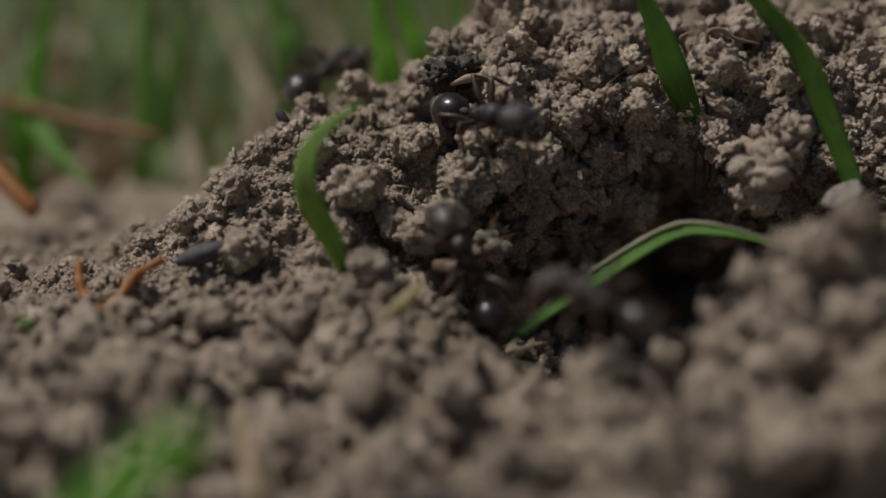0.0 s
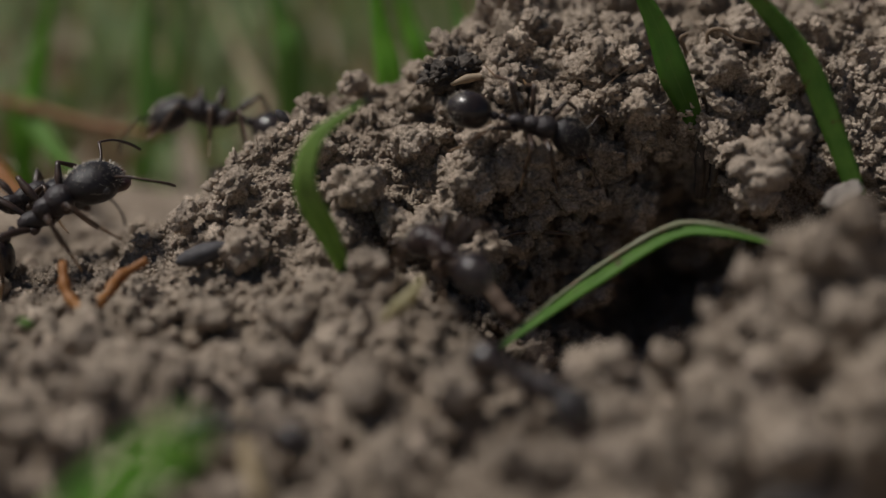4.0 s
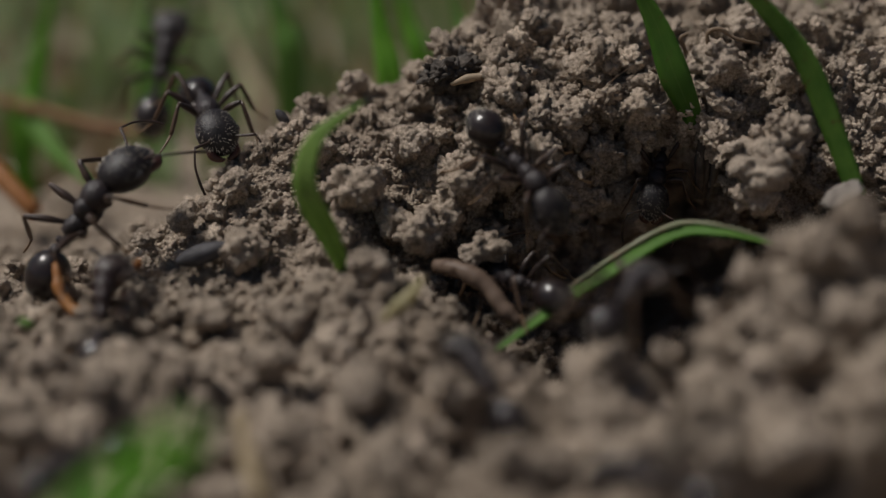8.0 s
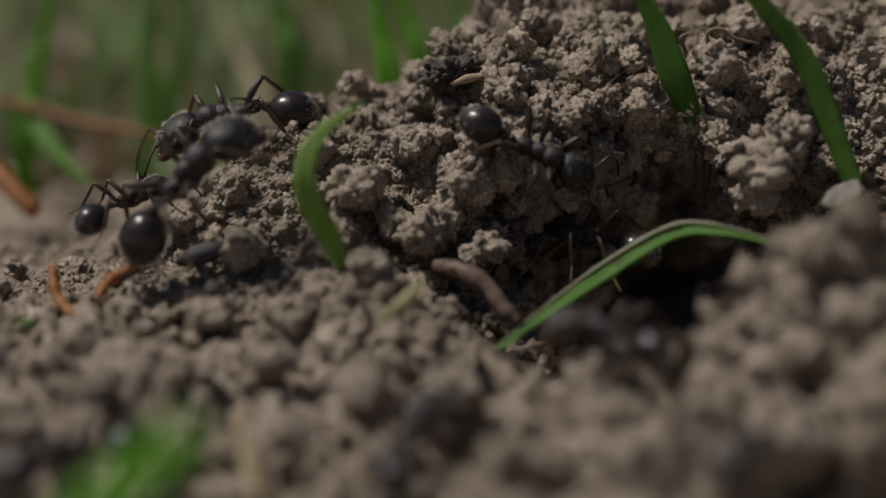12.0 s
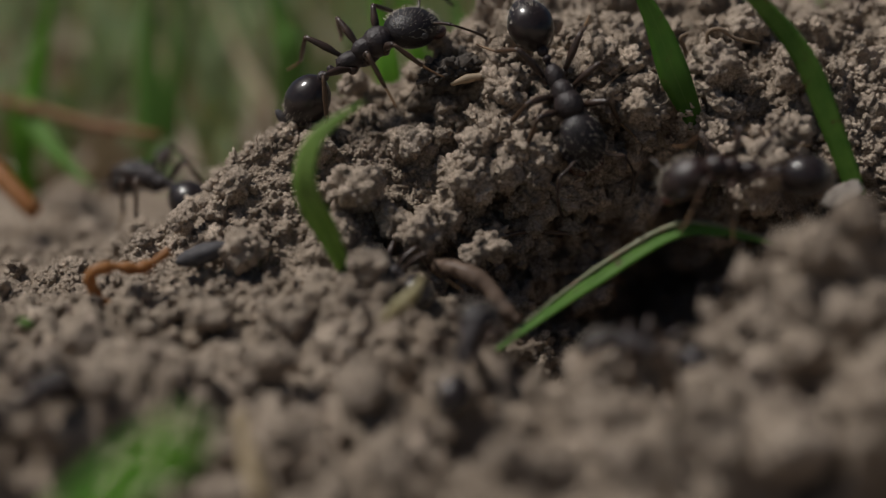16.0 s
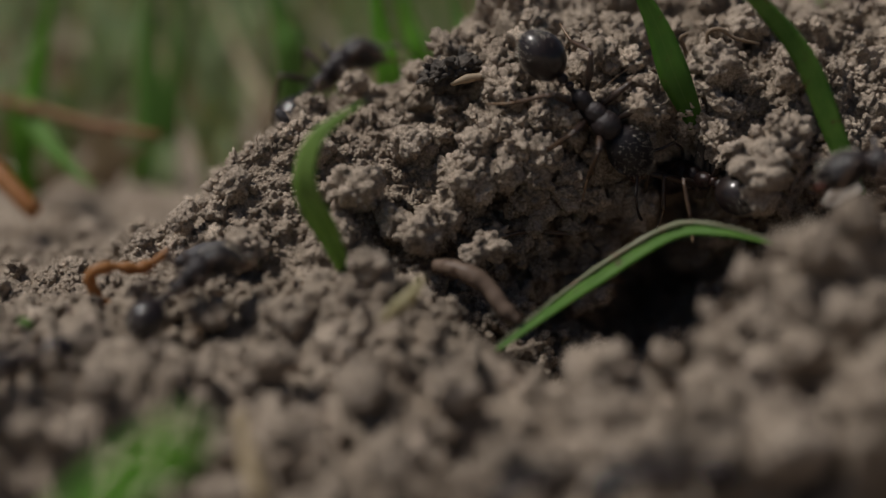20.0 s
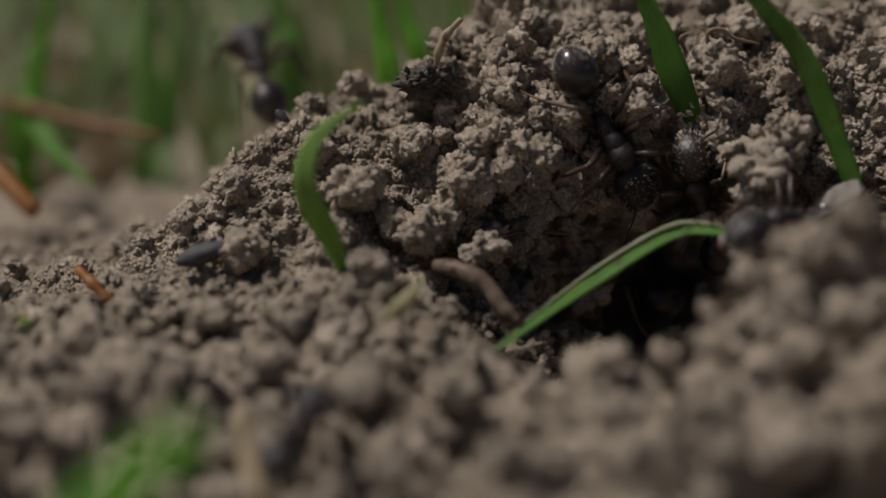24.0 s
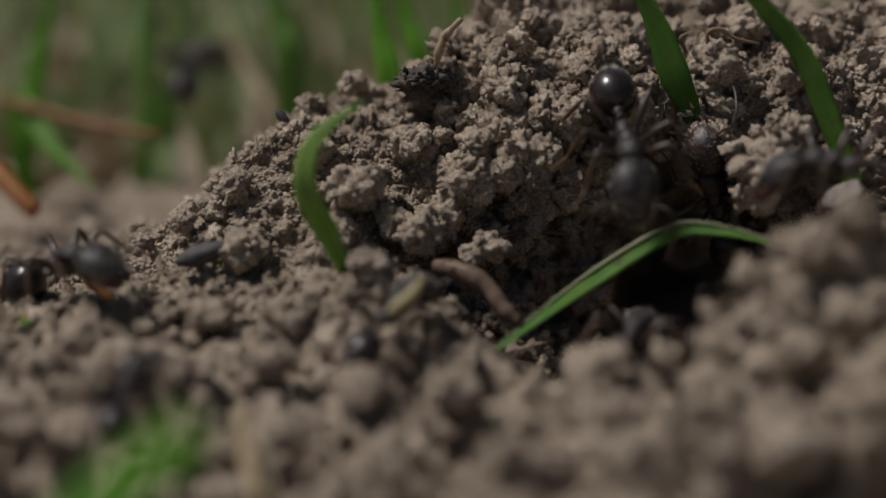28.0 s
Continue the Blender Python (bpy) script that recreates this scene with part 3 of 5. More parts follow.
clod(1.29, 0.42, 4.00, 1.1, 40, fine=True)
clod(4.94, 0.47, 4.56, 1.0, 41, fine=True)
clod(14.45, 3.41, 8.26, 1.2, 42, fine=True)
clod(17.70, 2.50, 8.73, 1.3, 43, fine=True)
clod(13.15, 4.55, 8.63, 1.0, 44, fine=True)
clod(15.90, 6.10, 10.40, 1.3, 45, fine=True)
clod(3.09, 3.09, -0.10, 0.7, 46, fine=True)
clod(-1.82, 1.97, 5.08, 1.0, 47, fine=True)
clod(-6.37, 1.99, 4.78, 0.8, 48, fine=True)
clod(-10.27, 0.67, 3.07, 0.8, 49, fine=True)
clod(-12.77, -0.05, 1.65, 0.55, 50, fine=True)
clod(2.11, -1.73, 0.52, 0.9, 51, fine=True)
clod(1.58, 1.02, 5.01, 0.9, 52, fine=True)
clod(13.69, 2.17, 9.02, 1.1, 53, fine=True)
clod(13.23, 2.27, 7.91, 0.8, 54, fine=True)
clod(3.89, 4.36, -3.23, 0.55, 55, fine=True)
clod(4.95, 4.96, -2.32, 0.45, 56, fine=True)
clod(5.80, 6.52, -4.37, 0.4, 57, fine=True)
clod(3.35, 1.33, -3.51, 0.5, 58, fine=True)
clod(4.65, 1.13, -3.90, 0.45, 59, fine=True)
clod(2.53, 3.33, -2.76, 0.5, 60, fine=True)
clod(6.98, 8.31, -4.28, 0.4, 61, fine=True)
clod(13.80, 6.67, -2.35, 0.6, 62, fine=True)
clod(14.39, 3.70, -0.42, 0.7, 63, fine=True)


def ovoid(name, at, radii, turn, mat, label, category, rough=0.08):
    bm = bmesh.new()
    bmesh.ops.create_uvsphere(bm, u_segments=24, v_segments=14, radius=1)
    for v in bm.verts:
        d = v.co.copy()
        k = 1 + rough * noise.noise(d * 2.4 + Vector(at)) - 0.08 * (abs(d.y) < 0.15) * (d.z > 0)
        v.co = Vector((d.x * radii[0], d.y * radii[1], d.z * radii[2])) * k * MM
    ob = part(name, bm, mat, None)
    ob.matrix_basis = pose(at[0] * MM, at[1] * MM, at[2] * MM, *turn)
    return tagged(ob, label, category)


ovoid("seed", (-11.68, -2.95, 0.59), (1.35, 0.55, 0.5), (0, -16, 12), SEED, "dark grey grooved seed lying on the soil", "seed")
ovoid("seed_bit", (-8.19, 3.77, 5.91), (0.5, 0.25, 0.25), (0, 50, 0), SEED, "small dark seed on the crest", "seed")
ovoid("moss_bit", (-19.18, -8.7, -1.05), (0.35, 0.25, 0.2), (0, 20, 0), GRASS_FAR, "tiny green bit of moss among the crumbs", "moss", 0.5)
ovoid("soil_flake", (19.22, -3.13, 3.61), (1.1, 0.7, 0.3), (20, -30, 10), FLAKE_GREY, "grey flake lying under a grass blade", "flake", 0.3)
stalk("seed_husk", [(-2.77, -9.94, -0.54), (-2.14, -10.15, 0.15), (-1.38, -9.98, 0.76), (-0.92, -9.38, 1.38)], [0.14, 0.3, 0.32, 0.12], HUSK, "pale yellow seed husk on the soil", "husk")
stalk("root", [(-0.38, -3.11, 0.06), (0.84, -3.93, 0.08), (2.06, -4.52, -0.51), (2.86, -5.2, -1.43), (3.61, -5.57, -2.01)], [0.3, 0.5, 0.46, 0.3], ROOT, "pinkish-brown root sticking out of the pit wall", "root", 0.5, 26)
def fibrous_stem(pts, width):
    """A dead stem frayed into fibres."""
    stem = new("dead_stem")
    stem.empty_display_size = 0.001
    rng = random.Random(8)
    for k in range(11):
        bm = bmesh.new()
        off = Vector((rng.uniform(-width, width), rng.uniform(-0.3, 0.3), 0))
        cut = rng.uniform(0.5, 1.0)
        line = [Vector(p) + off * (1 - 0.4 * i / len(pts)) + Vector((rng.uniform(-.1, .1), 0, 0)) for i, p in enumerate(pts)]
        line[0] = line[0].lerp(line[1], 1 - cut)
        tube_bm(bm, line, [0.08, 0.16, 0.17, 0.12], 6, 14, 0.5)
        part("fibre", bm, FIBRE, stem)
    return tagged(stem, "grey-brown frayed dead stem above the hole", "stem")


fibrous_stem([(13.71, 3.52, 7.22), (13.48, 2.54, 5.97), (13.31, 2.15, 3.87), (13.33, 3.13, 1.85)], 0.6)
stalk("rootlet", [(13.34, 2.16, 9.36), (13.1, 1.98, 10.53), (13.75, 2.04, 10.74), (14.47, 2.11, 10.28), (15.78, 2.33, 9.96)], [0.11, 0.11, 0.066], TAN, "thin pale rootlet in the mound face", "rootlet")
stalk("rootlet", [(12.13, 2.2, 9.5), (11.79, 1.91, 10.31), (12.15, 1.98, 10.53)], [0.11, 0.11, 0.066], TAN, "thin pale rootlet in the mound face", "rootlet")
stalk("rootlet", [(7.52, 1.99, 6.96), (8.19, 1.77, 8.01), (9.48, 2.34, 8.9)], [0.05, 0.05, 0.03], TAN, "thin pale rootlet in the mound face", "rootlet")
stalk("rootlet", [(-9.35, 2.4, 4.75), (-9.4, 2.35, 5.15), (-9.28, 2.3, 5.45)], [0.03, 0.025, 0.015], TAN, "hair-thin pale rootlet standing on the ridge", "rootlet")
stalk("rootlet", [(0.1, 0.3, 1.2), (-0.1, 0.1, 1.8), (-0.2, 0.0, 2.3)], [0.04, 0.04, 0.02], TAN, "hair-thin pale rootlet at the edge of the pit", "rootlet")
stalk("rootlet", [(2.7, 0.8, 0.4), (4.2, 0.9, 0.65), (5.75, 1.2, 0.5), (7.1, 1.7, 0.2)], [0.07, 0.09, 0.08, 0.05], ROOT, "thin reddish-brown rootlet crossing the pit wall", "rootlet", rough=0.4)
CURLED_TWIG = stalk("curled_twig", [(-1.51, 1.01, 1.34), (-1.15, -0.16, 0.16), (-0.06, -1.08, -0.5), (0.73, -0.49, 0.1), (1.3, 0.53, 0.74), (2.56, 1.04, 1.44)], [0.2, 0.27, 0.3, 0.25, 0.32, 0.2], TWIG, "curled orange-brown dry rootlet lying on the soil", "rootlet", rough=0.5, n=40)
ROOTLET_BIT = stalk("rootlet_bit", [(-0.54, -0.06, -0.21), (-0.01, -0.18, 0.11), (0.46, 0.15, 0.17)], [0.22, 0.4, 0.2], TWIG, "broken bit of orange-brown rootlet", "rootlet", rough=0.5)
DARK_DEBRIS = clod(0, 0, 0, 1.05, 77, 0.72, True, "crumbly black bit of rotten plant")
DARK_DEBRIS.data.transform(Matrix.Rotation(radians(-36), 4, "Z") @ Matrix.Diagonal((1.4, 0.95, 0.85, 1)))
DARK_DEBRIS.data.materials[0] = BARK
DARK_DEBRIS.name = "plant_debris"
for v in DARK_DEBRIS.data.vertices:
    v.co *= 1 + 0.3 * noise.noise(v.co * 3300) + 0.22 * noise.noise(v.co * 8000)
for k in range(14):
    flake = new("flake", CRUMBS[k % 4])
    flake.parent = DARK_DEBRIS
    turn = k * 2.4
    size = (0.13 + 0.05 * (k % 3)) * MM
    flake.matrix_basis = Matrix.LocRotScale(Vector((1.25 * math.cos(turn), 0.75 * math.sin(turn), 0.25 + 0.35 * math.sin(k))) * MM, Euler((turn, k, 1)), (size * 1.7, size, size * 0.7))
    flake.material_slots[0].link = "OBJECT"
    flake.material_slots[0].material = FLAKE
tagged(DARK_DEBRIS, category="debris", group="litter on the mound")
LOOSE_STRAW = stalk("loose_straw", [(-1.48, -0.09, -0.33), (-0.63, -0.2, 0.01), (0.28, -0.18, 0.09), (1.37, -0.05, -0.16)], [0.1, 0.24, 0.26, 0.13], PALE_STRAW, "short bent piece of pale straw", "straw", rough=0.45)


# ---- ants ----
def ball(bm, centre, radii, tilt=0.0, rings=14, segs=20, shape=None):
    """An ovoid in mm, tilted in pitch; shape(d) scales the radius by direction."""
    m = Matrix.Translation(Vector(centre)) @ Matrix.Rotation(tilt, 4, "Y")
    made = bmesh.ops.create_uvsphere(bm, u_segments=segs, v_segments=rings, radius=1)["verts"]
    for v in made:
        d = v.co.copy()
        k = shape(d) if shape else 1.0
        a, b = k if isinstance(k, tuple) else (k, k)
        v.co = (m @ Vector((d.x * radii[0] * a, d.y * radii[1] * b, d.z * radii[2] * b))) * MM


def bristle_bm(centre, radii, count, seed, keep, lean):
    """Fine spikes standing on an ovoid where keep(direction) holds."""
    bm = bmesh.new()
    rng = random.Random(seed)
    for k in range(count):
        z, a = rng.uniform(-1, 1), rng.uniform(0, 6.28)
        s = math.sqrt(1 - z * z)
        d = Vector((z, s * math.cos(a), s * math.sin(a)))
        if not keep(d):
            continue
        p = Vector(centre) + Vector((d.x * radii[0], d.y * radii[1], d.z * radii[2]))
        e = p + (d + lean).normalized() * rng.uniform(0.12, 0.3)
        side = d.orthogonal().normalized() * 0.015
        third = d.cross(side).normalized() * 0.015
        b = [bm.verts.new((p + q) * MM) for q in (side, third - side, -third)]
        tip = bm.verts.new(e * MM)
        for i in range(3):
            bm.faces.new((b[i], b[(i + 1) % 3], tip))
    return bm


def build_ant():
    ant = new("ant")
    tagged(ant, "glossy black harvester ant with dark reddish legs", "ant", "ants on the nest mound")
    ant.empty_display_size = 0.001
    # thorax: three humps
    bm = bmesh.new()
    def wrinkled(d):
        return 1 + 0.05 * noise.noise(d * 3.3) + 0.035 * noise.noise(d * 8)
    ball(bm, (0.82, 0, 0.14), (0.8, 0.70, 0.72), -0.25, 16, 22, wrinkled)
    ball(bm, (0.15, 0, 0.12), (0.7, 0.52, 0.62), 0.2, 14, 18, wrinkled)
    ball(bm, (0.1, 0, -0.28), (0.75, 0.46, 0.42), 0.0, 12, 16, wrinkled)
    ball(bm, (-0.72, 0, 0.0), (0.72, 0.46, 0.5), 0.3, 14, 18, wrinkled)
    ball(bm, (-1.12, 0.17, 0.24), (0.24, 0.07, 0.1), 0.7, 6, 8)
    ball(bm, (-1.12, -0.17, 0.24), (0.24, 0.07, 0.1), 0.7, 6, 8)
    part("thorax", bm, SHELL_ROUGH, ant)
    bm = bmesh.new()
    ball(bm, (-1.55, 0, -0.02), (0.34, 0.14, 0.14))
    ball(bm, (-1.72, 0, 0.14), (0.2, 0.22, 0.26), 0, 8, 12)
    part("petiole", bm, SHELL_ROUGH, ant)
    bm = bmesh.new()
    ball(bm, (-2.2, 0, 0.06), (0.3, 0.27, 0.28), 0, 10, 14)
    part("postpetiole", bm, SHELL_ROUGH, ant)
    # gaster: drop-shaped, hung on the waist, with plate edges
    bm = bmesh.new()

    def plates(d):
        k = 1.012 if (d.x * 1.9 + 0.35) % 1.0 > 0.86 and d.x < 0.5 else 1.0
        return 1.0, k * (1 - 0.22 * max(0, -d.x) ** 2)
    ball(bm, (-1.26, 0, -0.06), (1.34, 1.1, 1.05), 0.0, 26, 30, plates)
    gaster = part("gaster", bm, SHELL, ant, "shiny black rear body with pale bristles")
    gaster.matrix_basis = pose(-2.4 * MM, 0, 0.06 * MM)
    part("bristles", bristle_bm((-1.26, 0, -0.06), (1.32, 0.98, 0.95), 520, 2, lambda d: d.x < 0.0, Vector((-0.8, 0, 0))), HAIR, gaster, "short pale bristles")
    # head: broad and rounded behind, narrowing to the jaws
    bm = bmesh.new()

    def teardrop(d):
        f = max(0, d.x)
        return 1.0, 1.0 - 0.3 * f * f + 0.07 * abs(d.x) * abs(d.y)
    ball(bm, (1.24, 0, 0), (1.42, 1.12, 0.92), 0.0, 22, 28, teardrop)
    ball(bm, (0.0, 0, 0.0), (0.32, 0.2, 0.2), 0, 6, 10)
    head = part("head", bm, SHELL_HEAD, ant, "broad finely grooved black head")
    head.matrix_basis = pose(1.5 * MM, 0, 0.24 * MM, 0, 32, 0)
    part("bristles", bristle_bm((1.24, 0, 0), (1.4, 1.06, 0.9), 520, 3, lambda d: d.z > 0.1 and d.x > -0.8, Vector((0.5, 0, 0))), HAIR, head, "short pale bristles")
    bm = bmesh.new()
    ball(bm, (2.12, 0, -0.1), (0.36, 0.62, 0.42), 0, 10, 16)
    part("clypeus", bm, JAW, head, "reddish-brown face plate")
    for s in (1, -1):
        bm = bmesh.new()
        ball(bm, (1.3, s * 1.1, 0.15), (0.2, 0.08, 0.17), 0, 8, 12)
        part("eye", bm, SEED, head)
        bm = bmesh.new()
        tube_bm(bm, [(1.9, s * 0.6, -0.15), (2.45, s * 0.62, -0.2), (2.75, s * 0.25, -0.22), (2.7, s * 0.05, -0.22)], [0.3, 0.26, 0.16, 0.04], 8, 10)
        part("mandible", bm, JAW, head, "reddish-brown toothed jaw")
        bm = bmesh.new()
        tube_bm(bm, [(1.75, s * 0.42, 0.3), (2.1, s * 1.0, 0.62), (2.35, s * 1.65, 0.85)], [0.06, 0.07, 0.085], 7, 8)
        tube_bm(bm, [(2.35, s * 1.65, 0.85), (3.2, s * 1.9, 0.5), (4.0, s * 1.85, 0.0), (4.45, s * 1.7, -0.4)], [0.055, 0.06, 0.08, 0.07], 7, 12)
        part("antenna", bm, LIMB, head, "thin elbowed olive-brown feeler")
    # legs: coxa and femur, then tibia and tarsus under them
    for hip, knee, ankle, foot in (((0.85, 0.35, -0.25), (1.5, 1.75, 0.75), (2.2, 2.1, -0.75), (2.9, 2.7, -1.5)),
                                   ((0.0, 0.36, -0.28), (-0.1, 2.1, 0.95), (-0.3, 2.7, -0.7), (-0.45, 3.5, -1.5)),
                                   ((-0.7, 0.34, -0.28), (-2.1, 1.7, 1.15), (-3.0, 2.2, -0.7), (-3.9, 2.8, -1.5))):
        for s in (1, -1):
            h, k, a, f = (Vector((p[0], p[1] * s, p[2])) for p in (hip, knee, ankle, foot))
            o = Vector((0, 0, 0))
            bm = bmesh.new()
            tube_bm(bm, [o, (k - h) * 0.12 + Vector((0, 0, -0.08)), (k - h) * 0.2], [0.18, 0.22, 0.12], 8, 6)
            tube_bm(bm, [(k - h) * 0.18, (k - h) * 0.55 + Vector((0, 0, 0.1)), k - h], [0.11, 0.2, 0.12], 8, 8)
            leg = part("leg", bm, LIMB, ant, "dark jointed leg with paler foot")
            leg.matrix_basis = Matrix.Translation(h * MM)
            bm = bmesh.new()
            tube_bm(bm, [k - h, (k + a) / 2 - h, a - h], [0.09, 0.13, 0.1], 7, 6)
            part("tibia", bm, SHIN, leg)
            bm = bmesh.new()
            tube_bm(bm, [a - h, (a * 0.5 + f * 0.5) - h + Vector((0, 0, -0.05)), f - h], [0.07, 0.06, 0.045], 6, 8)
            part("tarsus", bm, FOOT, leg, "pale brown foot")
    return ant


FIRST_ANT = build_ant()
FIRST_ANT.matrix_basis = pose(0.3, 0.5, 0)


def another_ant(size, droop, label=""):
    a = copy_thing(FIRST_ANT, pose(0, 0, 0))
    return fitted(a, size, droop, label)


def fitted(a, size, droop, label):
    """Size of the ant and the angle by which its gaster hangs."""
    a.scale = (size, size, size)
    gaster = next(o for o in a.children if o.name.split(".")[0] == "gaster")
    gaster.matrix_basis = pose(-2.4 * MM, 0, 0.06 * MM, 0, -droop, 0)
    return tagged(a, label)


def redden(a):
    """Gives the front of one ant a dark red-brown shell."""
    for o in a.children:
        if o.name.split(".")[0] in ("head", "thorax", "petiole"):
            o.material_slots[0].link = "OBJECT"
            o.material_slots[0].material = SHELL_RED


RIDGE_CLIMBER = fitted(FIRST_ANT, 1.08, 32, "large glossy black ant climbing the crest of the mound")
FACE_ANT = another_ant(0.85, 0, "small black ant clinging to the mound face above the hole")
HOLE_GUARD = another_ant(1.05, -6, "large shiny black ant hanging head-down over the nest hole")
HOLE_PARTNER = another_ant(0.95, 12, "dark ant with reddish bounced light in its shell colour, facing another at the mouth of the hole")
RIM_ANT = another_ant(0.95, 12, "blurred black ant on the near rim of the hole")
RIDGE_SCOUT = another_ant(0.98, 25, "black bristly ant with raised legs scouting the crest")
FAR_WANDERER = another_ant(0.95, 12, "blurred black ant wandering behind the crest")
SMALL_WORKER = another_ant(0.98, 25, "small dark brown ant crossing behind the crest")
CREST_CLIMBER = another_ant(0.85, 12, "dark reddish ant climbing out of the pit")
NEAR_ANT = another_ant(0.78, 12, "blurred dark ant on the soil close to the lens")
RIM_WALKER = another_ant(0.78, 12, "blurred dark ant walking the near side of the pit")
FOREGROUND_ANT = another_ant(0.75, 12, "very blurred dark ant crossing open soil")
CORNER_ANT = another_ant(0.7, 12, "small blurred ant on the flat soil before the mound")
PIT_DIVER = another_ant(0.7, 0, "black ant crawling down into the dark hole")
PIT_WORKER = another_ant(0.85, 12, "dark ant in shade at the bottom of the pit")
# the partner is blackish; reddish bounce from the soil is put into its shell
redden(HOLE_PARTNER)
redden(CREST_CLIMBER)


# ---- what moves ----
def gait(ant, rows, seed):
    """Legs step in two tripods as the ant travels; the head nods and sways a little."""
    rng = random.Random(seed)
    legs = [o for o in ant.children if o.name.split(".")[0] == "leg"]
    head = next(o for o in ant.children if o.name.split(".")[0] == "head")
    times, phases, swing = [], [], []
    ph = rng.uniform(0, 6)
    for (t0, m0), (t1, m1) in zip(rows, rows[1:]):
        way = (m1.translation - m0.translation).length / MM
        turn = m0.to_quaternion().rotation_difference(m1.to_quaternion()).angle
        speed = (way + 2.0 * turn) / (t1 - t0)
        if t1 - t0 > 2.6:
            times.append(t0), phases.append(ph), swing.append(0.2)
            continue
        n = max(1, round((t1 - t0) / 0.1)) if speed > 1.2 else max(1, round((t1 - t0) / 0.25))
        for k in range(n):
            times.append(t0 + (t1 - t0) * k / n), phases.append(ph), swing.append(min(1, 0.25 + speed / 5))
            ph += min(2.1, max(0.5, speed * (t1 - t0) / n * 2.4))
    times.append(rows[-1][0]), phases.append(ph), swing.append(0.2)
    for i, leg in enumerate(legs):
        base = leg.matrix_basis.translation.copy()
        side = 1 if base.y > 0 else -1
        off = math.pi * ((i // 2 + i) % 2)
        keep = rng.uniform(-7, 7)
        walk(leg, [(t, Matrix.Translation(base) @ pose(0, 0, 0, side * (4 + 9 * a * max(0, math.cos(p + off))), 0, keep - side * 19 * a * math.sin(p + off)))
                   for t, p, a in zip(times, phases, swing)])
    rest = head.matrix_basis.copy()
    walk(head, [(t, rest @ pose(0, 0, 0, 0, 6 * math.sin(p * 0.31 + seed), 12 * math.sin(p * 0.23 + 2 * seed))) for t, p in list(zip(times, phases))[::3] + [(28.0, ph)]
                ] if times[-1] >= 28 else [(0.0, rest), (28.0, rest)])


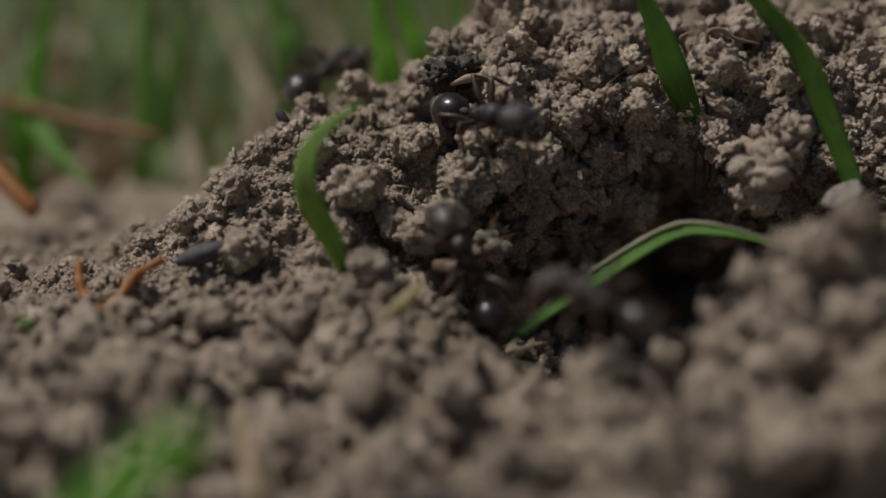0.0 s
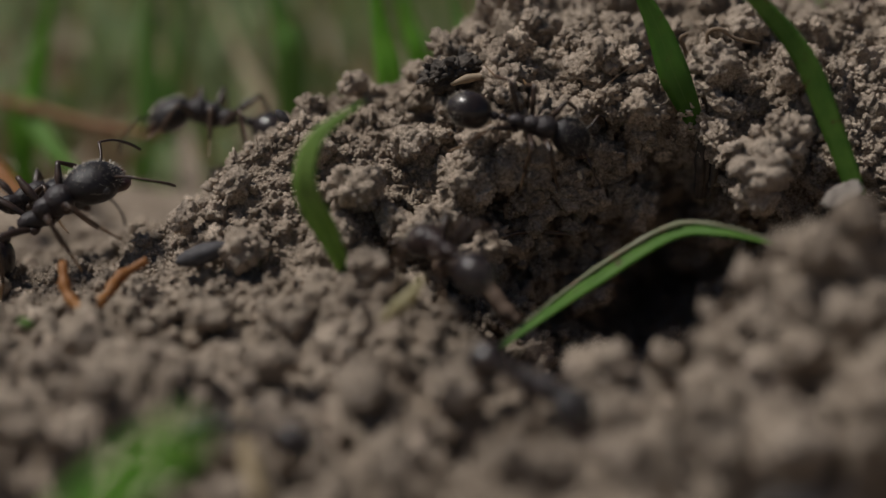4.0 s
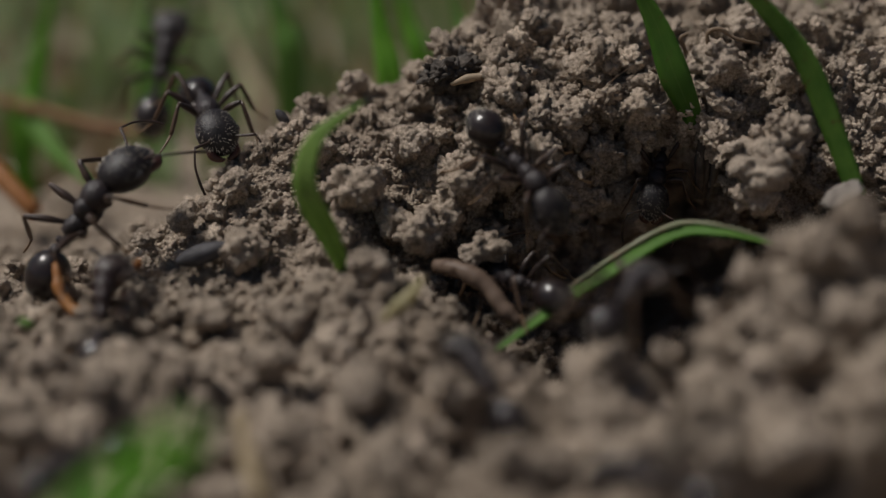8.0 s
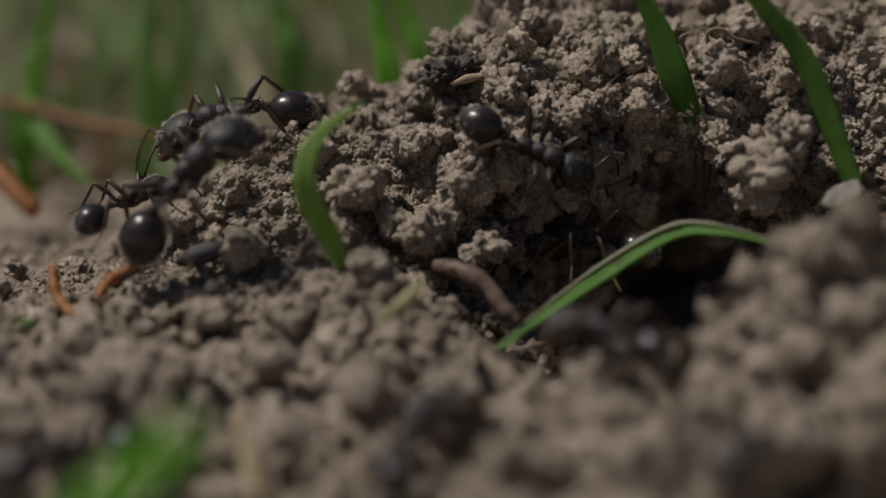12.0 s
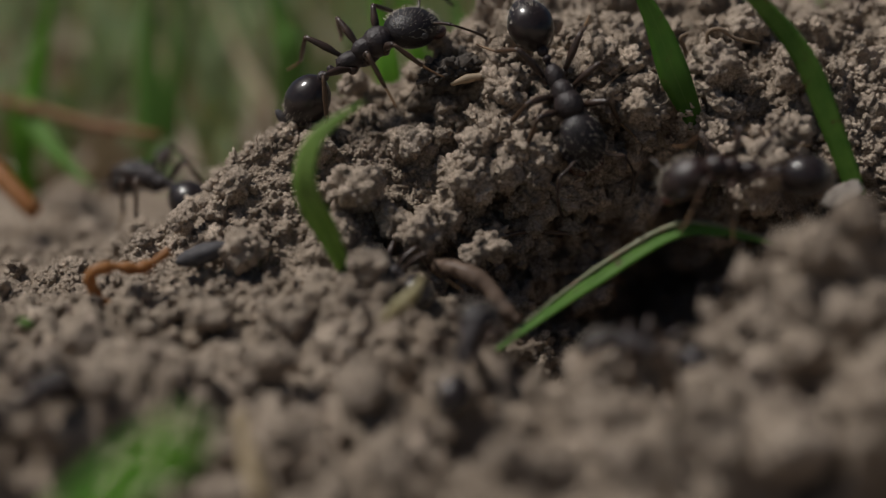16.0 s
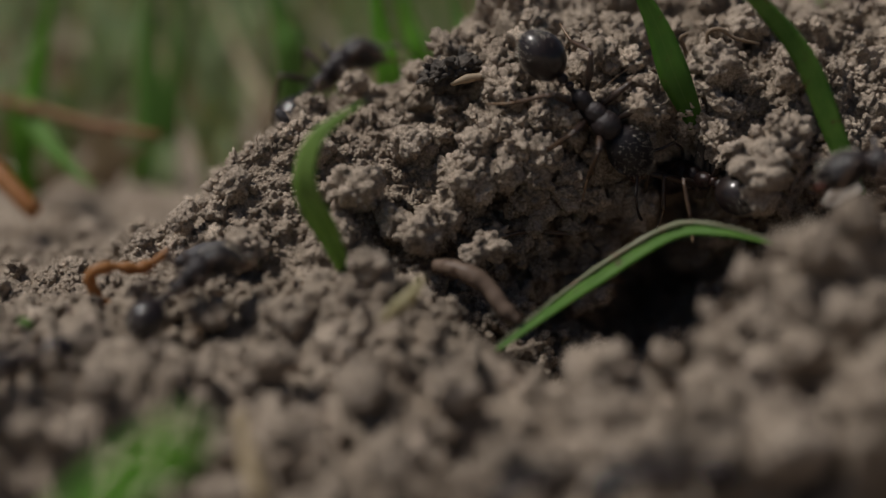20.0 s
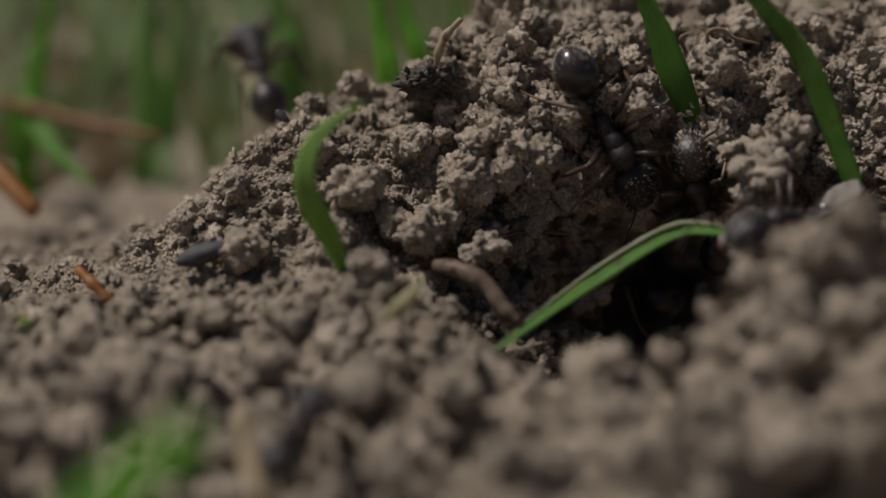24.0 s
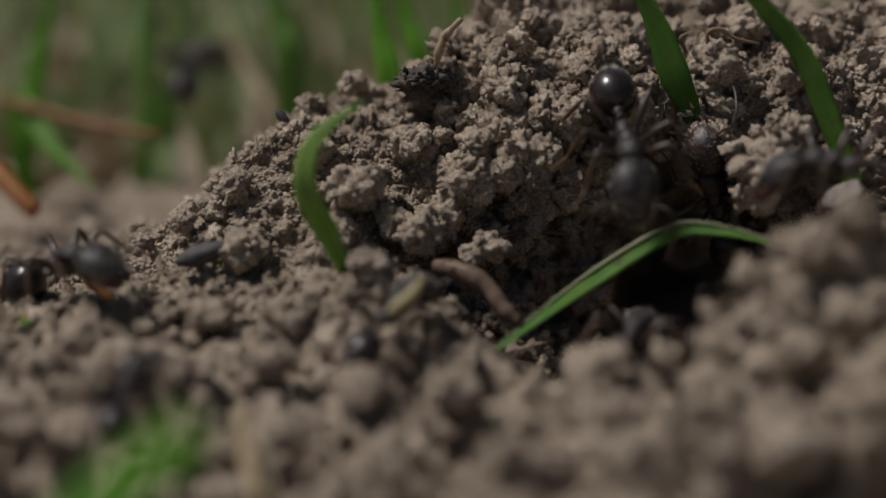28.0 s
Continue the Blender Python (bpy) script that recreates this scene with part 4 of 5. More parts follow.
def motions():
    rows = [
        (0, pose(-0.03161, -0.00020, -0.00003, 27, -7, 2)), (2.6, pose(-0.02882, -0.00030, -0.00003, 26, -10, 3)), (3.5, pose(-0.01964, -0.00037, 0.00235, 25, -25, 8)),
        (5.5, pose(-0.01956, -0.00286, 0.00091, 23, -40, 14)), (6, pose(-0.01902, -0.00250, 0.00217, 23, -43, 15)), (6.5, pose(-0.01753, -0.00230, 0.00287, 23, -45, 17)),
        (7, pose(-0.01599, -0.00232, 0.00281, 23, -39, 13)), (7.5, pose(-0.01698, -0.00240, 0.00254, 23, -44, 16)), (8, pose(-0.01729, -0.00239, 0.00256, 22, -48, 19)),
        (8.5, pose(-0.01735, -0.00247, 0.00227, 23, -46, 17)), (9, pose(-0.01682, -0.00234, 0.00274, 23, -45, 17)), (9.5, pose(-0.01667, -0.00227, 0.00297, 23, -43, 15)),
        (10, pose(-0.01489, -0.00318, 0.00344, 23, -39, 13)), (10.5, pose(-0.01320, -0.00418, 0.00356, 24, -36, 12)), (11, pose(-0.01067, -0.00493, 0.00459, 24, -30, 10)),
        (11.5, pose(-0.01147, -0.00430, 0.00495, 23, -44, 16)), (12, pose(-0.01213, -0.00384, 0.00477, 23, -44, 16)), (12.5, pose(-0.01015, -0.00262, 0.00539, 24, -33, 11)),
        (13.5, pose(-0.00904, -0.00130, 0.00634, 24, -30, 9)), (14.5, pose(-0.00786, 0.00148, 0.00698, 24, -32, 10)), (15, pose(-0.00560, 0.00223, 0.00779, 24, -27, 8)),
        (15.5, pose(-0.00393, 0.00350, 0.00859, 25, -23, 7)), (16, pose(-0.00401, 0.00369, 0.00925, 24, -30, 10)), (16.5, pose(-0.00264, 0.00379, 0.00961, 24, -30, 9)),
        (17, pose(-0.00217, 0.00429, 0.01133, 23, -41, 14)), (17.5, pose(-0.00067, 0.00465, 0.01261, 20, -57, 26)), (18, pose(0.00115, 0.00607, 0.01394, 19, -58, 27)),
        (18.5, pose(0.00179, 0.00608, 0.01397, 19, -59, 29)), (19, pose(0.00324, 0.00622, 0.01444, 18, -60, 30)), (19.5, pose(0.00477, 0.01044, 0.01464, 21, -53, 22)),
        (20.5, pose(0.00952, 0.01512, 0.01282, 27, -4, 1)), (28, pose(0.00968, 0.01512, 0.01282, 27, -4, 1)),
    ]
    walk(RIDGE_CLIMBER, rows)
    gait(RIDGE_CLIMBER, rows, 0)
    rows = [
        (0, pose(0.00214, -0.00085, 0.00702, 41, -6, -55)), (0.5, pose(0.00238, -0.00028, 0.00739, 53, -3, 1)), (1, pose(0.00253, -0.00025, 0.00747, 53, -4, 1)),
        (1.5, pose(0.00320, -0.00026, 0.00743, 53, -3, 1)), (2, pose(0.00396, -0.00033, 0.00720, 53, -4, 1)), (2.5, pose(0.00417, -0.00042, 0.00690, 53, -0, -0)),
        (3, pose(0.00437, -0.00068, 0.00670, 53, 5, -1)), (3.5, pose(0.00438, -0.00058, 0.00705, 53, 3, -1)), (4.5, pose(0.00409, -0.00097, 0.00569, 53, 29, -9)),
        (5.5, pose(0.00373, -0.00258, 0.00538, 25, 33, -53)), (6, pose(0.00378, -0.00249, 0.00464, 28, 35, -49)), (6.5, pose(0.00394, -0.00245, 0.00462, 30, 35, -45)),
        (7, pose(0.00408, -0.00236, 0.00460, 33, 34, -40)), (8, pose(0.00401, -0.00231, 0.00448, 33, 37, -39)), (9, pose(0.00426, -0.00236, 0.00458, 35, 26, -36)),
        (9.5, pose(0.00469, -0.00205, 0.00446, 39, 31, -27)), (10, pose(0.00445, -0.00231, 0.00465, 36, 24, -34)), (10.5, pose(0.00402, -0.00240, 0.00452, 31, 32, -43)),
        (11, pose(0.00360, -0.00253, 0.00441, 24, 39, -55)), (11.5, pose(0.00436, -0.00180, 0.00521, 43, 16, -15)), (12, pose(0.00467, -0.00090, 0.00522, 53, 24, -7)),
        (12.5, pose(0.00494, -0.00046, 0.00674, 53, -8, 2)), (13.3, pose(0.00711, -0.00111, 0.00448, 53, 33, -11)), (14, pose(0.00904, 0.00559, -0.00004, 93, 47, 49)),
        (14.6, pose(0.01055, 0.01213, -0.00665, 84, 37, 72)), (14.9, pose(0.01081, 0.01149, -0.00981, 76, 53, 31)), (15.2, pose(0.01108, 0.01084, -0.01298, 48, 59, -29)),
        (28, pose(0.01108, 0.01066, -0.01360, 48, 59, -29)),
    ]
    walk(FACE_ANT, rows)
    gait(FACE_ANT, rows, 1)
    rows = [
        (0, pose(0.01523, 0.01237, 0.01413, -53, 4, -179)), (12.6, pose(0.01508, 0.01237, 0.01413, -53, 4, -179)), (13.2, pose(0.00956, 0.01007, 0.01336, -53, 12, -176)),
        (13.45, pose(0.00713, 0.00756, 0.01363, -28, 33, -133)), (13.7, pose(0.00471, 0.00505, 0.01391, 8, 29, -81)), (14, pose(0.00391, 0.00324, 0.01249, 19, 41, -66)),
        (14.5, pose(0.00477, 0.00245, 0.01130, 24, 47, -60)), (15, pose(0.00633, 0.00111, 0.00750, 49, 58, -27)), (15.5, pose(0.00588, 0.00091, 0.00773, 26, 46, -57)),
        (16, pose(0.00587, 0.00100, 0.00783, 29, 50, -52)), (16.5, pose(0.00602, 0.00123, 0.00794, 49, 57, -27)), (17, pose(0.00627, 0.00122, 0.00789, 50, 54, -23)),
        (17.5, pose(0.00691, 0.00085, 0.00712, 55, 54, -9)), (18, pose(0.00666, 0.00062, 0.00710, 50, 52, -15)), (18.5, pose(0.00781, 0.00073, 0.00634, 51, 50, -10)),
        (19, pose(0.00813, 0.00062, 0.00538, 51, 56, -15)), (19.5, pose(0.00738, 0.00067, 0.00607, 51, 53, -13)), (20, pose(0.00743, 0.00062, 0.00680, 49, 46, -13)),
        (20.5, pose(0.00768, 0.00015, 0.00706, 43, 42, -22)), (21, pose(0.00783, -0.00070, 0.00756, 32, 29, -42)), (21.5, pose(0.00779, -0.00137, 0.00651, 21, 31, -59)),
        (22.5, pose(0.00777, -0.00079, 0.00608, 25, 47, -54)), (23.5, pose(0.00789, 0.00062, 0.00545, 52, 67, -22)), (24, pose(0.00837, 0.00062, 0.00537, 52, 60, -17)),
        (24.5, pose(0.00934, 0.00042, 0.00538, 49, 46, -12)), (25, pose(0.00910, 0.00004, 0.00538, 45, 59, -26)), (25.5, pose(0.00971, 0.00129, 0.00475, 96, 59, 43)),
        (26, pose(0.01022, 0.00229, 0.00446, 51, 38, 76)), (26.5, pose(0.01037, 0.00229, 0.00437, 49, 37, 76)), (27, pose(0.01051, 0.00229, 0.00426, 48, 37, 76)),
        (27.5, pose(0.00972, -0.00008, 0.00500, 86, 74, 12)), (28, pose(0.00884, -0.00263, 0.00603, 6, 27, -82)),
    ]
    walk(HOLE_GUARD, rows)
    gait(HOLE_GUARD, rows, 2)
    rows = [
        (0, pose(0.02715, -0.00657, 0.00528, -35, -3, 160)), (13.8, pose(0.02327, -0.00649, 0.00552, -34, -4, 154)), (14.5, pose(0.01859, -0.00561, 0.00502, -35, -1, 158)),
        (14.75, pose(0.01712, -0.00622, 0.00507, -29, 11, -160)), (15, pose(0.01566, -0.00682, 0.00512, -16, 16, -116)), (15.25, pose(0.01541, -0.00559, 0.00502, -25, 12, -173)),
        (15.5, pose(0.01517, -0.00437, 0.00491, -27, 2, 132)), (16, pose(0.01369, -0.00467, 0.00519, -37, 0, 172)), (16.5, pose(0.01370, -0.00049, 0.00368, -31, 22, 124)),
        (17, pose(0.01323, 0.00041, 0.00302, -25, 23, 114)), (17.5, pose(0.01322, 0.00135, 0.00267, -24, 20, 114)), (17.75, pose(0.01290, 0.00400, 0.00150, -26, 8, 142)),
        (18, pose(0.01260, 0.00600, 0.00080, -34, 2, 165)), (19, pose(0.01270, 0.00360, 0.00200, -35, 1, 158)), (20, pose(0.01272, 0.00196, 0.00315, -21, 2, 120)),
        (20.5, pose(0.01301, 0.00202, 0.00324, -16, -1, 113)), (21, pose(0.01368, 0.00190, 0.00301, -23, 2, 124)), (21.5, pose(0.01325, 0.00177, 0.00302, -31, 1, 142)),
        (22.2, pose(0.01317, 0.00150, 0.00274, -46, -28, 143)), (22.9, pose(0.01310, 0.00120, 0.00245, -71, -55, 157)), (23.5, pose(0.01302, 0.00092, 0.00216, -137, -68, -146)),
        (24, pose(0.01297, 0.00092, 0.00216, -135, -67, -148)), (25, pose(0.01301, 0.00092, 0.00185, -133, -66, -149)), (26, pose(0.01279, 0.00092, 0.00207, -134, -66, -148)),
        (27, pose(0.01213, 0.00092, 0.00237, -139, -68, -144)), (28, pose(0.01362, 0.00092, 0.00251, -142, -69, -142)),
    ]
    walk(HOLE_PARTNER, rows)
    gait(HOLE_PARTNER, rows, 3)
    rows = [
        (0, pose(0.02839, -0.00638, 0.00528, -9, -4, 147)), (17, pose(0.02707, -0.00644, 0.00528, -10, -2, 150)), (18, pose(0.02045, -0.00642, 0.00562, -11, -1, 152)),
        (18.5, pose(0.02018, -0.00648, 0.00572, -13, -1, 160)), (19, pose(0.02130, -0.00627, 0.00604, -10, 0, 148)), (20, pose(0.02093, -0.00642, 0.00573, -12, 0, 155)),
        (20.5, pose(0.02045, -0.00663, 0.00558, -16, -0, 171)), (21, pose(0.02062, -0.00649, 0.00568, -13, 0, 160)), (21.5, pose(0.01976, -0.00659, 0.00532, -13, -0, 160)),
        (22.5, pose(0.01784, -0.00634, 0.00473, -22, 0, -139)), (23.5, pose(0.01694, -0.00458, 0.00361, -22, -1, -139)), (24.1, pose(0.01627, -0.00484, 0.00264, -22, -1, -141)),
        (25, pose(0.02057, -0.00488, 0.00218, -22, -1, -151)), (25.6, pose(0.02563, -0.00633, 0.00528, -22, 0, -156)), (26.4, pose(0.02400, -0.00683, 0.00507, -20, 0, -170)),
        (27, pose(0.02080, -0.00667, 0.00554, -17, -0, 174)), (27.5, pose(0.02013, -0.00657, 0.00561, -15, 0, 167)), (28, pose(0.01805, -0.00643, 0.00585, -13, 1, 160)),
    ]
    walk(RIM_ANT, rows)
    gait(RIM_ANT, rows, 4)
    rows = [
        (0, pose(-0.02999, -0.00133, -0.00009, 12, -5, 1)), (0.3, pose(-0.02282, -0.00084, -0.00042, 5, -7, 34)), (0.5, pose(-0.02109, -0.00053, 0.00019, 2, -2, 46)),
        (1, pose(-0.01447, 0.00147, 0.00339, -2, -15, 63)), (1.5, pose(-0.01422, 0.00149, 0.00348, -2, -15, 63)), (1.6, pose(-0.01521, 0.00087, 0.00321, -7, -22, 9)),
        (1.7, pose(-0.01619, 0.00025, 0.00293, -4, -30, -48)), (1.8, pose(-0.01717, -0.00037, 0.00266, 6, -31, -109)), (2, pose(-0.01850, -0.00042, 0.00229, 1, -28, -123)),
        (2.2, pose(-0.02016, 0.00139, 0.00244, -1, -11, -170)), (2.4, pose(-0.02183, 0.00320, 0.00259, -15, 0, 144)), (3, pose(-0.02478, 0.00707, 0.00224, -14, -0, 163)),
        (3.3, pose(-0.02617, 0.00704, 0.00184, -14, -0, 154)), (3.5, pose(-0.02502, 0.00550, 0.00158, -7, -5, 101)), (3.7, pose(-0.02386, 0.00396, 0.00132, 1, -2, 48)),
        (4.5, pose(-0.01717, 0.00227, 0.00319, 5, -13, 35)), (5.5, pose(-0.01215, 0.00241, 0.00479, 11, -25, 8)), (6, pose(-0.00658, 0.00403, 0.00682, 11, -9, 3)),
        (6.5, pose(-0.00656, 0.00416, 0.00727, 11, -23, 7)), (7, pose(-0.00631, 0.00402, 0.00677, 11, -16, 5)), (7.25, pose(-0.00930, 0.00480, 0.00670, 7, -4, -30)), (7.5, pose(-0.01210, 0.00530, 0.00660, 4, 8, -62)),
        (8, pose(-0.01230, 0.00550, 0.00600, 0, 8, -76)), (8.5, pose(-0.01210, 0.00550, 0.00610, 0, 8, -76)), (9, pose(-0.01130, 0.00550, 0.00600, 0, 8, -74)),
        (9.5, pose(-0.01110, 0.00470, 0.00630, 4, 5, -42)), (10, pose(-0.00792, 0.00423, 0.00660, 7, -2, 25)), (10.5, pose(-0.00616, 0.00419, 0.00682, 9, -2, 15)),
        (11, pose(-0.00627, 0.00385, 0.00654, 13, 1, -10)), (11.15, pose(-0.00723, 0.00430, 0.00683, 2, 2, 33)), (11.3, pose(-0.00818, 0.00476, 0.00713, -6, 10, 76)),
        (11.5, pose(-0.00999, 0.00455, 0.00658, -15, 22, 119)), (12, pose(-0.01109, 0.00378, 0.00593, -11, 12, -176)), (12.5, pose(-0.01223, 0.00372, 0.00574, -12, 4, -179)),
        (13.5, pose(-0.01704, 0.00420, 0.00379, -11, 16, -175)), (14.4, pose(-0.02469, 0.00453, 0.00129, -11, 17, -175)), (15.5, pose(-0.03074, 0.00520, -0.00131, -12, 5, -178)),
        (18.8, pose(-0.03114, 0.00267, -0.00088, -9, -4, 128)), (22.1, pose(-0.03153, 0.00013, -0.00045, 1, -7, 73)), (25.4, pose(-0.03193, -0.00241, -0.00002, 9, -1, 18)),
        (26, pose(-0.02345, -0.00330, -0.00110, 9, -4, 12)), (26.5, pose(-0.01966, -0.00225, 0.00022, 9, -8, 34)), (27, pose(-0.01812, -0.00225, 0.00036, 9, -15, 35)),
        (27.5, pose(-0.01767, -0.00225, 0.00070, 9, -11, 34)), (28, pose(-0.01795, -0.00525, 0.00082, 10, -20, -38)),
    ]
    walk(RIDGE_SCOUT, rows)
    gait(RIDGE_SCOUT, rows, 5)
    rows = [
        (0, pose(-0.00620, 0.01484, 0.00640, 2, -8, 64)), (0.6, pose(-0.00658, 0.01461, 0.00548, 2, -7, 71)), (0.95, pose(-0.00634, 0.01425, 0.00483, -3, -5, 116)),
        (1.3, pose(-0.00609, 0.01389, 0.00418, -5, 0, 160)), (2, pose(-0.00785, 0.01128, 0.00533, -4, -0, 141)), (2.5, pose(-0.01136, 0.00893, 0.00495, -5, -1, 157)),
        (3, pose(-0.01234, 0.00899, 0.00496, -5, -2, 151)), (3.5, pose(-0.01215, 0.00889, 0.00489, -5, -3, 160)), (4.5, pose(-0.01279, 0.00971, 0.00486, -6, -13, 176)),
        (5.5, pose(-0.01329, 0.01101, 0.00468, -5, -6, 148)), (6, pose(-0.01252, 0.01081, 0.00416, -5, -2, 155)), (6.5, pose(-0.01498, 0.01173, 0.00365, -5, -2, 152)),
        (7, pose(-0.01905, 0.01415, 0.00418, -4, -1, 130)), (7.5, pose(-0.01725, 0.01571, 0.00602, -1, -27, 99)), (8, pose(-0.01584, 0.01565, 0.00661, 2, -52, 75)),
        (8.5, pose(-0.01479, 0.01603, 0.00511, 7, -41, 14)), (9, pose(-0.01488, 0.01834, 0.00463, 4, -21, 49)), (9.5, pose(-0.01439, 0.02725, 0.00386, 6, -1, 13)),
        (10, pose(-0.01938, 0.03172, 0.00180, 6, -5, 1)), (10.1667, pose(-0.02051, 0.03241, 0.00166, 2, -9, 57)), (10.3333, pose(-0.02165, 0.03310, 0.00153, -3, -8, 113)),
        (10.5, pose(-0.02278, 0.03379, 0.00139, -6, -3, 169)), (11.2, pose(-0.02644, 0.03360, -0.00074, -4, 20, 127)), (12, pose(-0.02707, 0.03131, -0.00160, -3, 25, 119)),
        (12.5, pose(-0.03038, 0.03104, -0.00206, -5, 17, 141)), (13.5, pose(-0.03789, 0.03057, -0.00237, -6, -0, 180)), (28, pose(-0.04157, 0.03057, -0.00237, -6, -0, 180)),
    ]
    walk(FAR_WANDERER, rows)
    gait(FAR_WANDERER, rows, 6)
    rows = [
        (0, pose(-0.02714, -0.00257, -0.00001, 6, 1, 32)), (13, pose(-0.02645, -0.00219, -0.00003, 0, 1, 51)), (14, pose(-0.01781, -0.00229, 0.00138, 0, -12, 50)),
        (14.5, pose(-0.01558, 0.00007, 0.00232, -0, -14, 53)), (15, pose(-0.01328, 0.00103, 0.00427, 1, -28, 48)), (15.5, pose(-0.01373, 0.00056, 0.00377, 12, -44, 16)),
        (15.65, pose(-0.01448, 0.00388, 0.00262, -14, -30, 74)), (15.8, pose(-0.01524, 0.00721, 0.00147, -17, -6, 116)), (16.1, pose(-0.01585, 0.01017, 0.00111, -18, -0, 129)),
        (16.3, pose(-0.01504, 0.01035, 0.00169, -9, -3, 91)), (16.5, pose(-0.01422, 0.01052, 0.00228, -0, 1, 53)), (17, pose(-0.01070, 0.00949, 0.00407, 13, -25, 8)),
        (17.5, pose(-0.00886, 0.01106, 0.00592, 13, -35, 12)), (18, pose(-0.00685, 0.01167, 0.00661, -1, -23, 56)), (18.5, pose(-0.00704, 0.01166, 0.00628, -5, -18, 67)),
        (19, pose(-0.00715, 0.01164, 0.00615, -5, -16, 68)), (19.5, pose(-0.00637, 0.01155, 0.00620, 0, -19, 51)), (20, pose(-0.00612, 0.01157, 0.00667, 2, -29, 44)),
        (20.5, pose(-0.00648, 0.01174, 0.00714, -0, -31, 52)), (21, pose(-0.00601, 0.01126, 0.00663, 12, -37, 12)), (21.5, pose(-0.00789, 0.01158, 0.00596, -6, -17, 69)),
        (22.5, pose(-0.00771, 0.01245, 0.00508, -7, -3, 72)), (23.5, pose(-0.00858, 0.01354, 0.00512, -14, 3, 99)), (24, pose(-0.01060, 0.01591, 0.00673, -16, -28, 106)),
        (24.5, pose(-0.01500, 0.02042, 0.00482, -18, -1, 149)), (25, pose(-0.01918, 0.02589, 0.00323, -15, -3, 179)), (25.5, pose(-0.02059, 0.02787, 0.00287, -15, -0, 180)),
        (25.75, pose(-0.01860, 0.02832, 0.00338, -14, -3, 134)), (26, pose(-0.01660, 0.02878, 0.00388, -11, -5, 88)), (26.5, pose(-0.01607, 0.02870, 0.00383, -9, -16, 80)),
        (27, pose(-0.01295, 0.02873, 0.00471, 4, -18, 40)), (27.5, pose(-0.01372, 0.02892, 0.00486, -1, -10, 55)), (28, pose(-0.01585, 0.02882, 0.00409, -10, -8, 85)),
    ]
    walk(SMALL_WORKER, rows)
    gait(SMALL_WORKER, rows, 7)
    rows = [
        (0, pose(0.00112, -0.00594, 0.00108, -37, -61, 149)), (0.5, pose(0.00073, -0.00542, 0.00207, -18, -43, 122)), (1, pose(0.00115, -0.00448, 0.00325, -3, -41, 95)),
        (1.5, pose(0.00051, -0.00451, 0.00311, -13, -35, 113)), (2, pose(-0.00001, -0.00510, 0.00334, -22, -45, 130)), (2.5, pose(-0.00003, -0.00693, 0.00170, -22, -11, 129)),
        (3, pose(-0.00157, -0.00722, 0.00240, -19, -12, 124)), (3.5, pose(-0.00109, -0.00731, 0.00186, -18, -0, 118)), (4.5, pose(0.00041, -0.00621, 0.00215, -18, -7, 120)),
        (5.5, pose(-0.00009, -0.00679, 0.00198, -21, -1, 125)), (6, pose(0.00014, -0.00763, 0.00260, -18, -5, 119)), (6.5, pose(-0.00745, -0.00363, 0.00149, -35, -0, 180)),
        (7, pose(-0.00969, -0.00746, -0.00022, -32, -1, -155)), (7.5, pose(-0.01419, -0.00649, -0.00032, -35, -0, 180)), (7.75, pose(-0.01493, -0.00738, -0.00022, -26, -24, 141)),
        (8, pose(-0.01567, -0.00828, -0.00012, -0, -36, 90)), (8.5, pose(-0.01573, -0.00756, -0.00025, -2, -19, 94)), (8.75, pose(-0.01424, -0.00742, 0.00062, -20, -15, 166)),
        (9, pose(-0.01275, -0.00728, 0.00150, -22, 3, -128)), (9.5, pose(-0.00963, -0.00754, 0.00273, -35, 7, -178)), (9.75, pose(-0.01345, -0.00848, -0.00037, -28, 2, -141)),
        (10, pose(-0.01503, -0.01581, -0.00190, -28, 7, -145)), (10.5, pose(-0.01465, -0.01804, -0.00245, -23, 1, -129)), (11, pose(-0.01430, -0.01948, -0.00283, -25, -2, -131)),
        (12, pose(-0.01542, -0.02002, -0.00296, -30, -2, -145)), (12.6, pose(-0.01871, -0.01971, -0.00300, -35, -0, 180)), (12.8, pose(-0.01890, -0.01625, -0.00217, -5, -18, 116)),
        (13, pose(-0.01910, -0.01278, -0.00135, 23, 1, 53)), (13.6, pose(-0.01510, -0.00429, -0.00018, 27, -0, 41)), (13.85, pose(-0.01563, -0.00318, 0.00008, -4, -22, 111)),
        (14.1, pose(-0.01617, -0.00208, 0.00034, -35, -0, 180)), (14.5, pose(-0.01771, -0.00292, -0.00023, -35, 1, -180)), (15, pose(-0.01758, -0.00454, -0.00036, -35, -0, 180)),
        (15.5, pose(-0.02037, -0.00690, -0.00054, -33, 2, -164)), (15.8, pose(-0.02363, -0.00983, -0.00008, -34, 0, -168)), (15.9, pose(-0.02356, -0.01064, -0.00028, -19, -22, 144)),
        (16, pose(-0.02349, -0.01145, -0.00049, 10, -25, 87)), (16.1, pose(-0.02342, -0.01227, -0.00069, 28, -4, 37)), (16.4, pose(-0.02090, -0.01021, -0.00068, 31, 0, 30)),
        (16.8, pose(-0.02176, -0.01045, -0.00071, 29, -0, 37)), (17.1, pose(-0.02534, -0.01237, -0.00069, 26, -0, 46)), (28, pose(-0.02845, -0.01263, -0.00069, 32, -1, 22)),
    ]
    walk(CREST_CLIMBER, rows)
    gait(CREST_CLIMBER, rows, 8)
